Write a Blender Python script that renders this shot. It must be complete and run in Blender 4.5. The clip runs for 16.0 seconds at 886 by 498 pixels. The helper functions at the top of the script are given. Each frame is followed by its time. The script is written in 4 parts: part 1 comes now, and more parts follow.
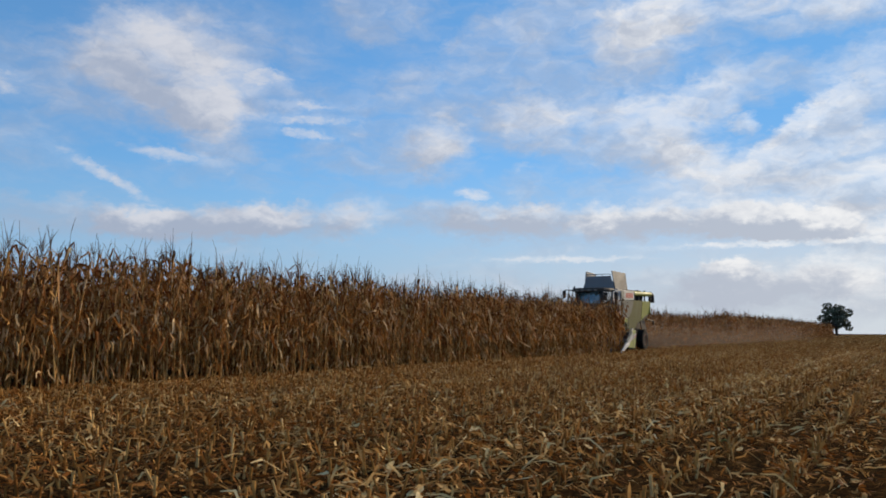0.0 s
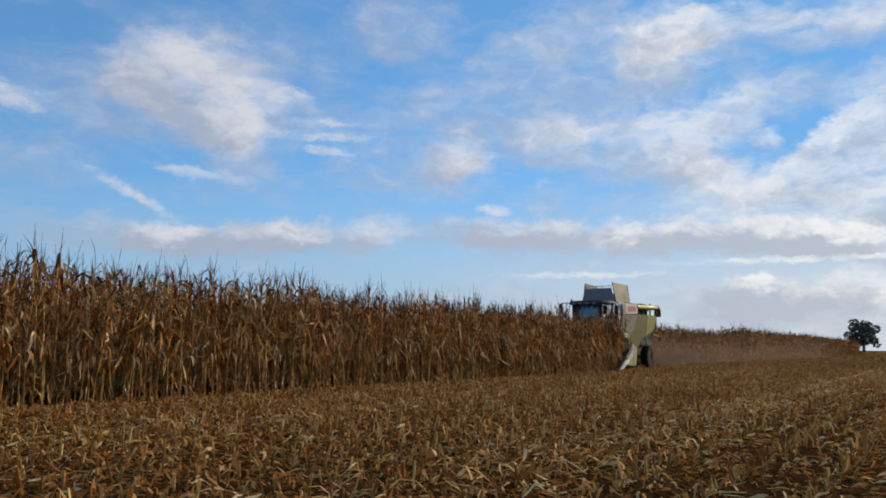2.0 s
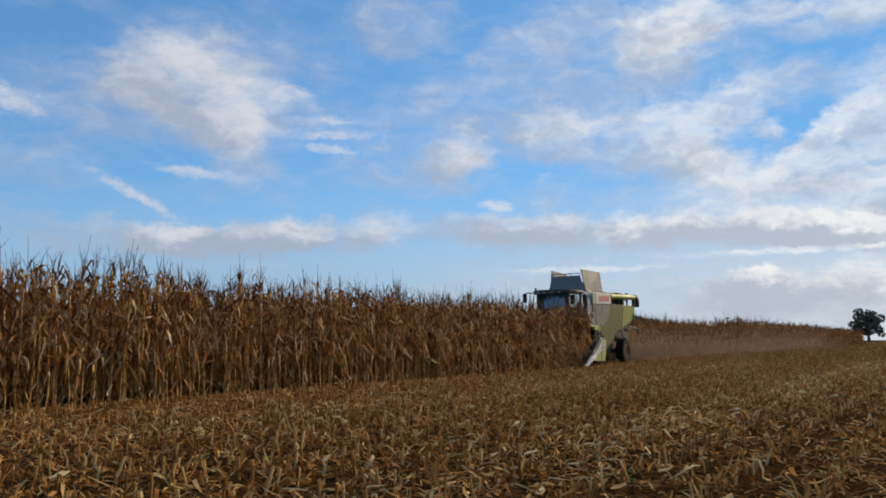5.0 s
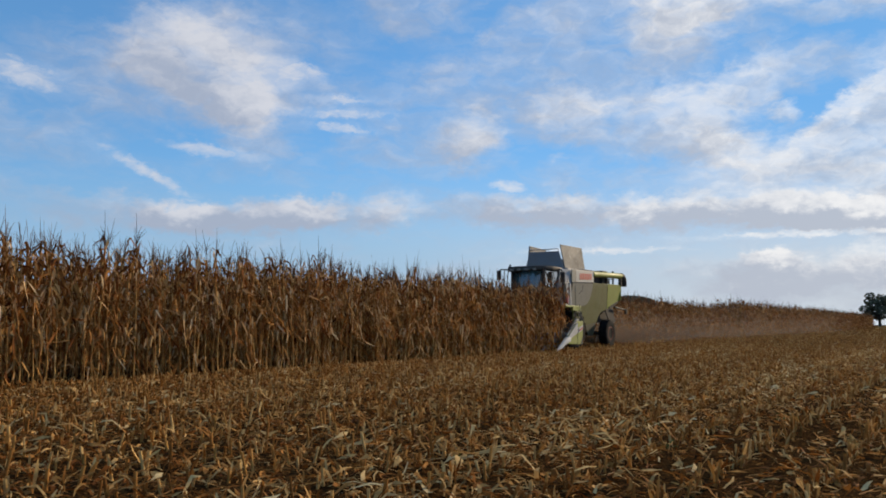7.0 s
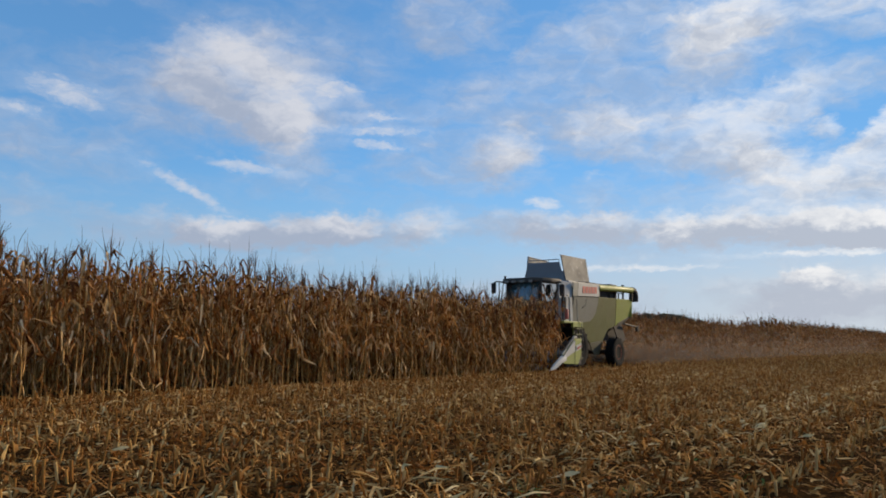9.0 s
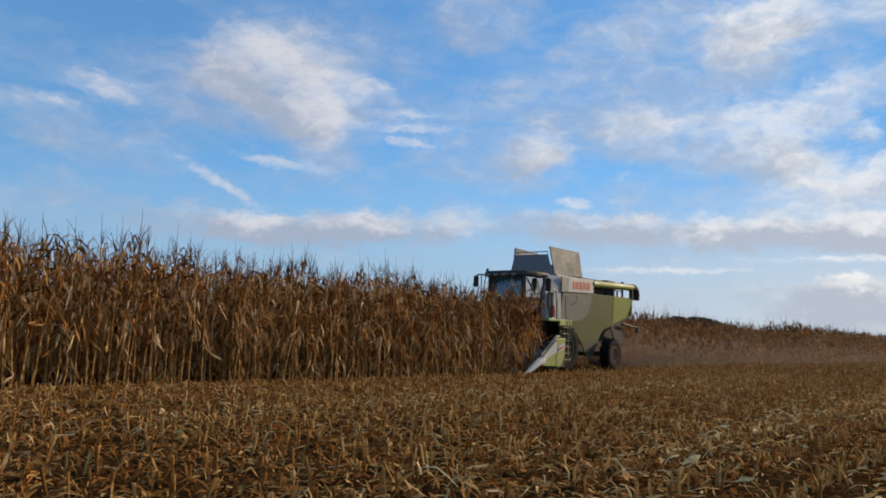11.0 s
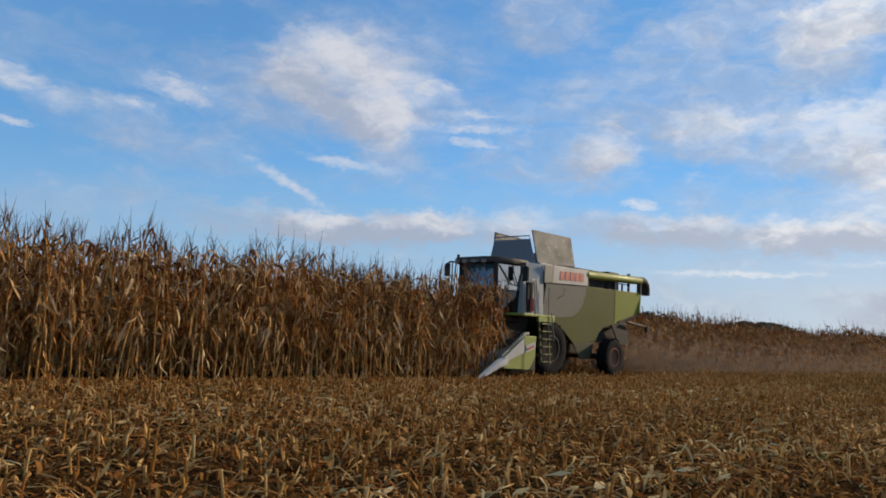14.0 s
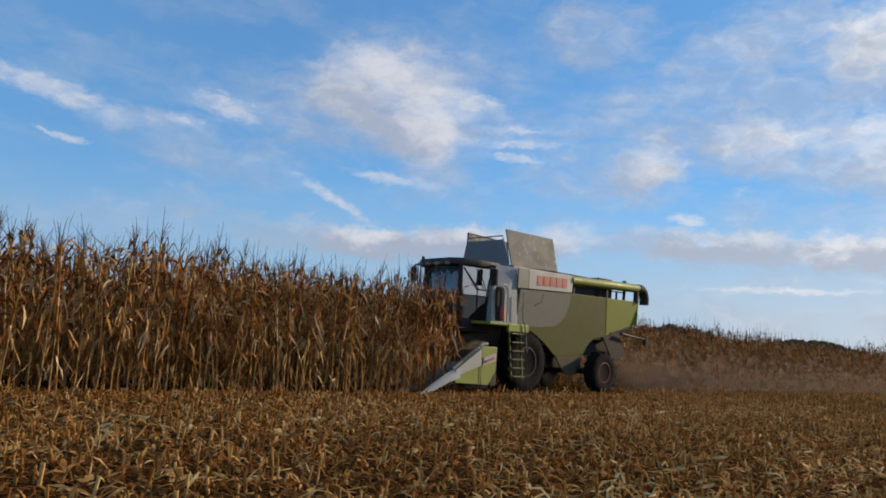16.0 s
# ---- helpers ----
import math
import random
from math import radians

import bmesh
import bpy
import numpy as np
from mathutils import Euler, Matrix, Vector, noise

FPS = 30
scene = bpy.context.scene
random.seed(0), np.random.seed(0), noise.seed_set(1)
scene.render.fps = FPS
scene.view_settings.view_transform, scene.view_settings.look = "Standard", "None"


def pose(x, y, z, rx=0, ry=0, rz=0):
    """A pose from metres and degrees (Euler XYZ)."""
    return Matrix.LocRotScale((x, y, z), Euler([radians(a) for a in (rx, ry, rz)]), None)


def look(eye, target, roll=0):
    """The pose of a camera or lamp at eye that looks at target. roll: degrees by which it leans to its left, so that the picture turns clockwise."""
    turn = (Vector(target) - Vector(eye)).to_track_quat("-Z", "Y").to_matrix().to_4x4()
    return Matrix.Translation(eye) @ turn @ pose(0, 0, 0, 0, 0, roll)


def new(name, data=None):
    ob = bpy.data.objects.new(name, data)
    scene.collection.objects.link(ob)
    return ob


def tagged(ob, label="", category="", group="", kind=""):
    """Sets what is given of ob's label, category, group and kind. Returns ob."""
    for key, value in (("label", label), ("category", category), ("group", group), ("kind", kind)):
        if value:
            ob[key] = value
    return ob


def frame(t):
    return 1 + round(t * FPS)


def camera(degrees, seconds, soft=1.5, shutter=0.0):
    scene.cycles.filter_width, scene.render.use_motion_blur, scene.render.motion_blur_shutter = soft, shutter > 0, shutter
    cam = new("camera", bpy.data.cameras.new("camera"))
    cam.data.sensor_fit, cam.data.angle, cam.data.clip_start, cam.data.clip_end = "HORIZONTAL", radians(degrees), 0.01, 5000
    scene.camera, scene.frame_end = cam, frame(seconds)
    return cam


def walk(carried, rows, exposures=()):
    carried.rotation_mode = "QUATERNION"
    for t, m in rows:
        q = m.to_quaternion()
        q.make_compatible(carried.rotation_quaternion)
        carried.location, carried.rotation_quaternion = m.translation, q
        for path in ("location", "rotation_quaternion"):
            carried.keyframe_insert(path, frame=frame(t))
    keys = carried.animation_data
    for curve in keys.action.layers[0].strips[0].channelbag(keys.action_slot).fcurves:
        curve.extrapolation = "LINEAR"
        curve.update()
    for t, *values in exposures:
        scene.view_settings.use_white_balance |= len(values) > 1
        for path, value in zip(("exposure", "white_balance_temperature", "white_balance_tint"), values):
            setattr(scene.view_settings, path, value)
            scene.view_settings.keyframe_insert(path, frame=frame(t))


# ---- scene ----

# ---------------------------------------------------------------- camera
# x runs along the maize rows, y across them, z up; the lens slides along the
# rows at eye height and turns slowly towards the machine.
cam = camera(58.5, 16.0, soft=1.8)
EYE = 1.19
ROWS = [
    (0.0, -29.22, 95.92, -0.39, -59.01),
    (0.5, -28.39, 97.11, 0.46, -57.06),
    (1.0, -27.27, 96.78, -0.41, -54.81),
    (1.5, -26.39, 96.69, -0.18, -57.11),
    (2.0, -25.43, 97.08, -0.45, -57.48),
    (2.5, -24.45, 96.77, -0.43, -58.04),
    (3.0, -23.61, 97.20, 0.14, -58.21),
    (3.5, -22.81, 97.90, 0.62, -57.78),
    (4.0, -22.04, 97.72, 0.74, -57.56),
    (6.5, -17.39, 95.43, -0.18, -56.58),
    (7.0, -16.46, 95.36, -0.21, -56.43),
    (7.5, -15.55, 95.75, -0.51, -55.82),
    (8.0, -14.56, 96.01, -0.61, -55.12),
    (8.5, -13.65, 96.31, -0.54, -54.39),
    (9.0, -12.86, 96.54, -0.74, -53.96),
    (11.5, -8.35, 96.24, -2.21, -51.26),
    (12.0, -7.40, 96.18, -2.22, -50.62),
    (12.5, -6.45, 96.20, -2.25, -50.42),
    (13.0, -5.57, 96.27, -2.41, -49.68),
    (13.5, -4.58, 96.05, -2.85, -48.13),
    (14.0, -3.72, 96.21, -3.08, -47.47),
    (14.5, -2.73, 96.39, -3.20, -46.60),
    (15.0, -1.86, 96.56, -3.25, -45.94),
    (15.5, -0.93, 96.80, -3.52, -45.09),
    (16.0, 0.00, 97.13, -3.63, -44.34),
]
walk(cam, [(t, pose(x, 0, EYE, rx, ry, rz)) for t, x, rx, ry, rz in ROWS])

# ---------------------------------------------------------------- light
SUN_AZ, SUN_EL = -19.0, 21.0      # degrees; azimuth counted from +x towards +y
scene.view_settings.exposure = 0.0

sun = new("sun", bpy.data.lights.new("sun", "SUN"))
sun.data.energy, sun.data.angle, sun.data.color = 4.1, radians(3), (1.0, 0.78, 0.52)
sun_dir = Vector((math.cos(radians(SUN_AZ)) * math.cos(radians(SUN_EL)),
                  math.sin(radians(SUN_AZ)) * math.cos(radians(SUN_EL)), math.sin(radians(SUN_EL))))
sun.matrix_world = look(sun_dir * 200, (0, 0, 0))


class Net:
    """A short way to write node trees."""

    def __init__(self, tree):
        self.tree = tree
        tree.nodes.clear()

    def add(self, kind, _out=0, _in=None, **props):
        node = self.tree.nodes.new(kind)
        for key, value in props.items():
            setattr(node, key, value)
        for key, value in (_in or {}).items():
            sock = node.inputs[key]
            if isinstance(value, bpy.types.NodeSocket):
                self.tree.links.new(value, sock)
            else:
                sock.default_value = value
        return node.outputs[_out] if _out is not None else node

    def math(self, op, a, b=0.0, c=0.0, clamp=False):
        return self.add("ShaderNodeMath", operation=op, use_clamp=clamp, _in={0: a, 1: b, 2: c})

    def vec(self, op, a, b=(0, 0, 0)):
        return self.add("ShaderNodeVectorMath", operation=op, _in={0: a, 1: b})

    def ramp(self, x, lo, hi, a=0.0, b=1.0, smooth=True):
        return self.add("ShaderNodeMapRange", interpolation_type="SMOOTHSTEP" if smooth else "LINEAR",
                        _in={0: x, 1: lo, 2: hi, 3: a, 4: b})

    def mix(self, fac, a, b, blend="MIX"):
        return self.add("ShaderNodeMix", _out=2, data_type="RGBA", blend_type=blend, _in={0: fac, 6: a, 7: b})

    def noise(self, vector, scale, detail=4.0, rough=0.55, out="Fac"):
        node = self.add("ShaderNodeTexNoise", _out=None,
                        _in={"Vector": vector, "Scale": scale, "Detail": detail, "Roughness": rough})
        return node.outputs[out]


# Cloud banks as soft ellipses on the sky: azimuth, elevation, half width, half height, tilt, in degrees.
HEAPS = [(51.1, 17.5, 4.4, 3.0, 15), (53.1, 18.3, 2.5, 1.9, 0), (49.1, 15.6, 2.5, 1.5, 20), (52.1, 7.4, 2.0, 1.0, 0),
         (37.2, 8.1, 1.8, 1.1, 0), (31.2, 12.7, 1.8, 1.6, 0), (25.0, 14.7, 2.2, 1.5, 0), (19.1, 13.9, 3.8, 1.9, 0), (15.2,
         14.3, 3.5, 1.8, -12), (11.5, 16.6, 2.0, 1.2, -28), (9.7, 14.0, 0.8, 0.6, 0), (19.8, 8.0, 1.2, 1.0, 0), (43.8,
         8.0, 1.9, 0.9, 0)]
# the last two heaps lie out of view, added to brighten the door glass
SUNWARD_HEAPS = [(13.9, 8.9, 3.5, 1.7, -8), (5.7, 8.8, 4.6, 1.2, -10), (2.4, 15.3, 2.4, 2.1, -35), (5.1, 13.7, 2.1, 1.1,
                 -30), (12.0, 11.6, 3.1, 1.0, 0), (8.0, 10.9, 2.9, 0.9, -15), (3.9, 11.4, 3.5, 1.1, -10), (6.9, 12.9, 1.9,
                 0.8, -30), (16.4, 20.8, 2.6, 2.4, -20), (3.8, 20.6, 4.6, 1.0, 0), (12.8, 21.8, 4.6, 0.9, 0), (3.5, 3.9,
                 2.5, 1.1, 0), (11.3, 4.4, 1.1, 0.5, 0), (6.4, 7.3, 2.5, 0.8, 0), (2.2, 6.1, 2.5, 0.8, 0), (1.7, 9.3, 2.1,
                 1.0, 0), (-46.0, 12.0, 8.0, 4.0, -10), (-30.0, 9.0, 6.0, 2.5, 0)]
VEILS = [(57.4, 16.1, 3.8, 2.3, 10), (46.1, 19.3, 4.6, 2.5, 0), (44.1, 16.4, 2.0, 1.0, 15), (47.5, 14.0, 3.1, 1.2, 10),
         (37.2, 22.3, 2.5, 1.3, 10), (34.6, 15.6, 4.6, 2.3, -15), (29.2, 16.9, 4.6, 2.5, -25), (23.7, 19.5, 5.0, 2.1,
         -20), (18.8, 18.3, 4.0, 1.7, -15), (26.2, 21.1, 3.3, 1.7, -30), (37.0, 11.8, 3.5, 1.2, 0), (33.8, 13.7, 2.5, 1.2,
         0), (46.9, 11.8, 1.8, 1.0, 0), (24.8, 11.0, 1.4, 0.6, 0), (14.6, 11.9, 2.1, 0.8, -10), (67.5, 13.1, 3.1, 1.2,
         10), (62.7, 12.4, 4.8, 1.3, 14), (69.4, 7.6, 1.6, 0.8, 0), (64.3, 8.7, 1.9, 0.9, 0), (35.5, 22.6, 2.5, 1.9, 20)]
LOW_BANK = [(56.3, 7.3, 4.6, 1.0, 0), (49.1, 7.1, 3.8, 1.0, 0), (46.5, 7.5, 3.3, 1.1, 0), (41.0, 7.7, 3.5, 1.1, 0), (30.8,
            8.2, 3.1, 1.1, 0), (26.3, 7.9, 3.5, 1.1, 0), (22.8, 7.8, 3.1, 1.1, 0), (17.0, 7.7, 2.5, 1.1, -10), (11.0, 7.6,
            4.6, 1.0, 0), (8.5, 7.0, 3.8, 0.8, 0), (3.7, 7.0, 3.8, 1.0, 0), (12.2, 3.4, 4.6, 1.0, 0), (7.9, 3.6, 4.6, 1.2,
            0), (4.6, 2.0, 5.0, 1.0, 0), (12.6, 2.1, 3.3, 0.8, 0)]
STREAKS = [(73.7, 15.0, 4.8, 0.8, 12), (62.1, 15.7, 2.8, 0.8, 10), (65.0, 14.4, 1.1, 0.3, 8), (72.7, 12.2, 1.5, 0.2, 10),
           (54.3, 10.1, 3.6, 0.4, 28), (44.3, 17.9, 2.3, 0.5, 10), (50.3, 11.9, 2.9, 0.4, 5),
           (40.8, 14.9, 3.2, 0.36, 0), (41.0, 15.9, 2.2, 0.26, 0), (41.0, 13.9, 2.0, 0.3, 4), (28.9, 9.9, 1.3, 0.4, 8),
           (22.2, 5.2, 5.4, 0.2, 0), (8.9, 6.0, 6.7, 0.2, 0), (45.7, 17.0, 1.5, 0.6, 0)]


def build_sky():
    world = bpy.data.worlds.new("sky")
    world.use_nodes = True
    scene.world = world
    n = Net(world.node_tree)
    way = n.add("ShaderNodeTexCoord", _out="Generated")
    xyz = n.add("ShaderNodeSeparateXYZ", _out=None, _in={0: way})
    deg = 180 / math.pi
    az = n.math("MULTIPLY", n.math("ARCTAN2", xyz.outputs[1], xyz.outputs[0]), deg)
    el = n.math("MULTIPLY", n.math("ARCSINE", xyz.outputs[2]), deg)
    flat = n.add("ShaderNodeCombineXYZ", _in={0: az, 1: el})
    # ragged outlines: the sky's own coordinates are pushed about by noise at three sizes
    spot = n.add("ShaderNodeCombineXYZ", _in={0: az, 1: n.math("MULTIPLY", el, 1.6)})

    def shove(scale, amount):
        return n.vec("MULTIPLY", n.vec("SUBTRACT", n.noise(spot, scale, 3, 0.6, "Color"), (0.5, 0.5, 0.5)), (amount, amount * 0.75, 0))

    bent = n.vec("ADD", n.vec("ADD", flat, shove(0.22, 2.2)), n.vec("ADD", shove(0.75, 2.0), shove(2.4, 0.75)))
    little = n.vec("ADD", n.vec("ADD", flat, shove(0.5, 1.1)), shove(1.9, 0.7))

    def bank(items, reach, where):
        """Thickness of a bank, and how far each place of it lies towards the lit upper side."""
        total = None
        for a, e, ra, re, tilt in items:
            # a trace of the sum so far keeps the ellipses in one chain
            place = where if total is None else n.add("ShaderNodeVectorMath", operation="MULTIPLY_ADD", _in={0: total, 1: (1e-6, 1e-6, 0), 2: where})
            local = n.add("ShaderNodeMapping", vector_type="TEXTURE",
                          _in={"Vector": place, "Location": (a, e, -1), "Rotation": (0, 0, radians(tilt)),
                               "Scale": (ra * reach, re * reach, 1)})
            far = n.add("ShaderNodeVectorMath", _out="Value", operation="LENGTH", _in={0: local})
            w = n.ramp(far, 1.414, 1.0, smooth=False)
            share = n.add("ShaderNodeVectorMath", operation="SCALE", _in={0: local, "Scale": w})
            total = share if total is None else n.vec("ADD", total, share)
        up = n.add("ShaderNodeVectorMath", _out="Value", operation="DOT_PRODUCT", _in={0: total, 1: (-0.55, 1.0, 0)})
        return n.add("ShaderNodeVectorMath", _out="Value", operation="DOT_PRODUCT", _in={0: total, 1: (0, 0, 1)}), up

    heaps, heaps_up = bank(HEAPS, 1.75, bent)
    sunny, sunny_up = bank(SUNWARD_HEAPS, 1.75, bent)
    veils, veils_up = bank(VEILS, 1.9, bent)
    low_bank, low_up = bank(LOW_BANK, 1.6, bent)
    streak, _ = bank(STREAKS, 1.7, little)
    white = n.math("ADD", heaps, sunny)
    swirl = n.vec("ADD", spot, n.vec("MULTIPLY", n.vec("SUBTRACT", n.noise(spot, 0.35, 3, 0.55, "Color"), (0.5, 0.5, 0.5)), (4.0, 3.0, 0)))
    combed = n.add("ShaderNodeMapping", _in={"Vector": swirl, "Rotation": (0, 0, radians(-24)), "Scale": (0.62, 1.0, 1)})
    wisps = n.noise(combed, 0.42, 8, 0.58)
    drift = n.noise(combed, 0.20, 7, 0.58)
    puff = n.noise(swirl, 0.55, 8, 0.58)
    body = n.math("ADD", n.math("MULTIPLY", n.math("MINIMUM", white, 1.2), 0.92),
                  n.math("ADD", n.math("MULTIPLY", n.math("MINIMUM", veils, 1.1), 0.60), n.math("MULTIPLY", low_bank, 0.95)))
    rough = n.math("ADD", body, n.math("MULTIPLY", n.math("SUBTRACT", wisps, 0.50), n.ramp(body, 0.0, 0.6, 0.35, 1.9)))
    veil = n.math("MULTIPLY", n.ramp(drift, 0.42, 0.70), n.ramp(az, 60.0, 12.0, 0.26, 0.55))
    cover = n.math("MAXIMUM", n.ramp(rough, 0.10, 1.50, 0.0, 0.93, smooth=False), veil)
    thread = n.math("MULTIPLY", n.ramp(n.math("ADD", streak, n.math("MULTIPLY", n.math("SUBTRACT", n.noise(combed, 1.1, 6, 0.6), 0.5), 1.3)), 0.20, 1.45), n.ramp(streak, 0.0, 0.7, 0.0, 0.85))
    cover = n.math("MAXIMUM", cover, thread)
    # lit upper sides against shaded undersides
    upper = n.math("ADD", n.math("ADD", heaps_up, sunny_up), n.math("ADD", n.math("MULTIPLY", low_up, 1.0), n.math("MULTIPLY", veils_up, 0.4)))
    glow = n.math("ADD", n.math("ADD", n.math("MULTIPLY", n.math("MINIMUM", white, 1.0), 0.40), n.math("MULTIPLY", streak, 1.3)), n.math("SUBTRACT", n.math("MULTIPLY", upper, 1.1), n.math("MULTIPLY", low_bank, 0.22)))
    lit = n.ramp(n.math("ADD", glow, n.math("MULTIPLY", n.math("SUBTRACT", puff, 0.5), 2.6)), -0.60, 1.25)
    sunward = n.ramp(az, 50.0, 0.0)
    shade = n.mix(sunward, (3.7, 4.2, 5.3, 1), (4.7, 5.1, 5.9, 1))
    bright = n.mix(sunward, (6.5, 6.6, 7.1, 1), (9.0, 8.9, 8.8, 1))
    cloud = n.mix(lit, shade, bright)
    blue = n.add("ShaderNodeTexSky", sky_type="NISHITA", sun_disc=False, sun_elevation=radians(SUN_EL),
                 sun_rotation=radians(90 - SUN_AZ), air_density=1.0, dust_density=0.1, ozone_density=2.0)
    blue = n.mix(1.0, blue, SKY_TINT, "MULTIPLY")
    blue = n.mix(n.math("ADD", n.math("MULTIPLY_ADD", sunward, 0.45, 0.30), n.ramp(az, 55.0, 80.0, 0.0, 0.22)), blue, (1.35, 3.6, 6.9, 1))   # thin high veil on the sunward side
    haze = n.ramp(el, n.ramp(az, 40.0, 5.0, 13.0, 15.0), 1.0, 0.0, 0.90)
    low = n.mix(haze, blue, n.mix(sunward, (3.3, 4.5, 6.1, 1), (6.3, 6.6, 7.0, 1)))
    colour = n.mix(cover, low, cloud)
    back = n.add("ShaderNodeBackground", _in={"Color": colour, "Strength": 0.104})
    n.add("ShaderNodeOutputWorld", _out=None, _in={"Surface": back})


SKY_TINT = (0.76, 1.17, 1.50, 1)
build_sky()

# ---------------------------------------------------------------- materials


def material(name, build, **principled):
    mat = bpy.data.materials.new(name)
    mat.use_nodes = True
    n = Net(mat.node_tree)
    bsdf = n.add("ShaderNodeBsdfPrincipled", _out=None)
    for key, value in principled.items():
        bsdf.inputs[key.replace("_", " ")].default_value = value
    skin = build(n, bsdf) or bsdf.outputs[0]
    n.add("ShaderNodeOutputMaterial", _out=None, _in={"Surface": skin})
    return mat


def rgb(c):
    return (*c, 1.0)


def plant(name, colours, stain=0.5, rough=0.85, through_light=0.0):
    """Dry plant matter: each leaf its own tone, with blotches and fine fibre."""
    def build(n, bsdf):
        geo = n.add("ShaderNodeNewGeometry", _out="Random Per Island")
        ramp = n.add("ShaderNodeValToRGB", _out=None, _in={0: geo})
        el = ramp.color_ramp.elements
        while len(el) < len(colours):
            el.new(0.5)
        for i, c in enumerate(colours):
            el[i].position = i / (len(colours) - 1)
            el[i].color = rgb(c)
        pos = n.add("ShaderNodeTexCoord", _out="Object")
        blot = n.noise(pos, 9.0, 3, 0.6)
        fibre = n.noise(n.add("ShaderNodeMapping", _in={"Vector": pos, "Scale": (1, 1, 0.12)}), 160.0, 2, 0.5)
        tone = n.mix(n.ramp(blot, 0.42, 0.75, 0.0, stain), ramp.outputs[0], n.mix(1.0, ramp.outputs[0], (0.42, 0.36, 0.32, 1), "MULTIPLY"))
        tone = n.mix(n.ramp(fibre, 0.35, 0.7, 0.0, 0.3), tone, n.mix(1.0, tone, (1.35, 1.3, 1.2, 1), "MULTIPLY"))
        n.tree.links.new(tone, bsdf.inputs["Base Color"])
        bump = n.add("ShaderNodeBump", _in={"Strength": 0.4, "Distance": 0.004, "Height": fibre})
        n.tree.links.new(bump, bsdf.inputs["Normal"])
        if through_light:
            thin = n.add("ShaderNodeBsdfTranslucent", _in={"Color": tone})
            return n.add("ShaderNodeMixShader", _in={0: through_light, 1: bsdf.outputs[0], 2: thin})
    return material(name, build, Roughness=rough, Specular_IOR_Level=0.08)


def painted(name, colour, dust=(0.30, 0.23, 0.15), dusty=0.35, rough=0.45, metal=0.0, grime=0.0, gloss=0.5):
    """Sheet metal with a film of field dust and faint scuffs."""
    def build(n, bsdf):
        pos = n.add("ShaderNodeTexCoord", _out="Object")
        big = n.noise(pos, 1.3, 5, 0.6)
        small = n.noise(pos, 14.0, 5, 0.65)
        film = n.math("ADD", n.math("MULTIPLY", big, 0.6), n.math("MULTIPLY", small, 0.5))
        tone = n.mix(n.ramp(film, 0.35, 0.8, dusty * 0.5, min(1.0, dusty * 1.7)), rgb(colour), rgb(dust))
        if grime:
            tone = n.mix(n.ramp(n.noise(pos, 5.0, 6, 0.7), 0.55, 0.72, 0.0, grime), tone, rgb((0.62, 0.60, 0.55)))
        n.tree.links.new(tone, bsdf.inputs["Base Color"])
        n.tree.links.new(n.ramp(film, 0.3, 0.8, rough, min(0.95, rough + 0.3)), bsdf.inputs["Roughness"])
        bump = n.add("ShaderNodeBump", _in={"Strength": 0.15, "Distance": 0.004, "Height": small})
        n.tree.links.new(bump, bsdf.inputs["Normal"])
    return material(name, build, Metallic=metal, Specular_IOR_Level=gloss)


def glazing(name, tint, gloss_least, film_share):
    mat = bpy.data.materials.new(name)
    mat.use_nodes = True
    n = Net(mat.node_tree)
    clear = n.add("ShaderNodeBsdfTransparent", _in={"Color": rgb(tint)})
    gloss = n.add("ShaderNodeBsdfGlossy", _in={"Color": (1, 1, 1, 1), "Roughness": 0.03})
    film = n.add("ShaderNodeBsdfDiffuse", _in={"Color": (0.11, 0.17, 0.165, 1)})
    fres = n.math("MAXIMUM", n.add("ShaderNodeFresnel", _in={"IOR": 1.6}), gloss_least)
    both = n.add("ShaderNodeMixShader", _in={0: film_share, 1: clear, 2: film})
    both = n.add("ShaderNodeMixShader", _in={0: fres, 1: both, 2: gloss})
    n.add("ShaderNodeOutputMaterial", _out=None, _in={"Surface": both})
    return mat


def build_soil(n, bsdf):
    pos = n.add("ShaderNodeTexCoord", _out="Object")
    rows = n.add("ShaderNodeMapping", _in={"Vector": pos, "Scale": (0.25, 1.3, 1)})
    patch = n.noise(rows, 0.6, 4, 0.6)
    crumbs = n.noise(pos, 16.0, 6, 0.7)
    straw = n.noise(n.add("ShaderNodeMapping", _in={"Vector": pos, "Scale": (1, 0.5, 1), "Rotation": (0, 0, 0.5)}), 34.0, 3, 0.6)
    earth = n.mix(n.ramp(crumbs, 0.3, 0.7), (0.016, 0.008, 0.0035, 1), (0.042, 0.022, 0.009, 1))
    litter = n.mix(n.ramp(patch, 0.35, 0.7), (0.105, 0.050, 0.014, 1), (0.18, 0.094, 0.030, 1))
    tone = n.mix(n.ramp(straw, 0.48, 0.68), earth, litter)
    n.tree.links.new(tone, bsdf.inputs["Base Color"])
    bump = n.add("ShaderNodeBump", _in={"Strength": 0.8, "Distance": 0.04, "Height": n.math("ADD", crumbs, straw)})
    n.tree.links.new(bump, bsdf.inputs["Normal"])


def build_tyre(n, bsdf):
    pos = n.add("ShaderNodeTexCoord", _out="Object")
    tone = n.mix(n.ramp(n.noise(pos, 7.0, 5, 0.65), 0.35, 0.7), (0.006, 0.006, 0.007, 1), (0.016, 0.0135, 0.011, 1))
    n.tree.links.new(tone, bsdf.inputs["Base Color"])


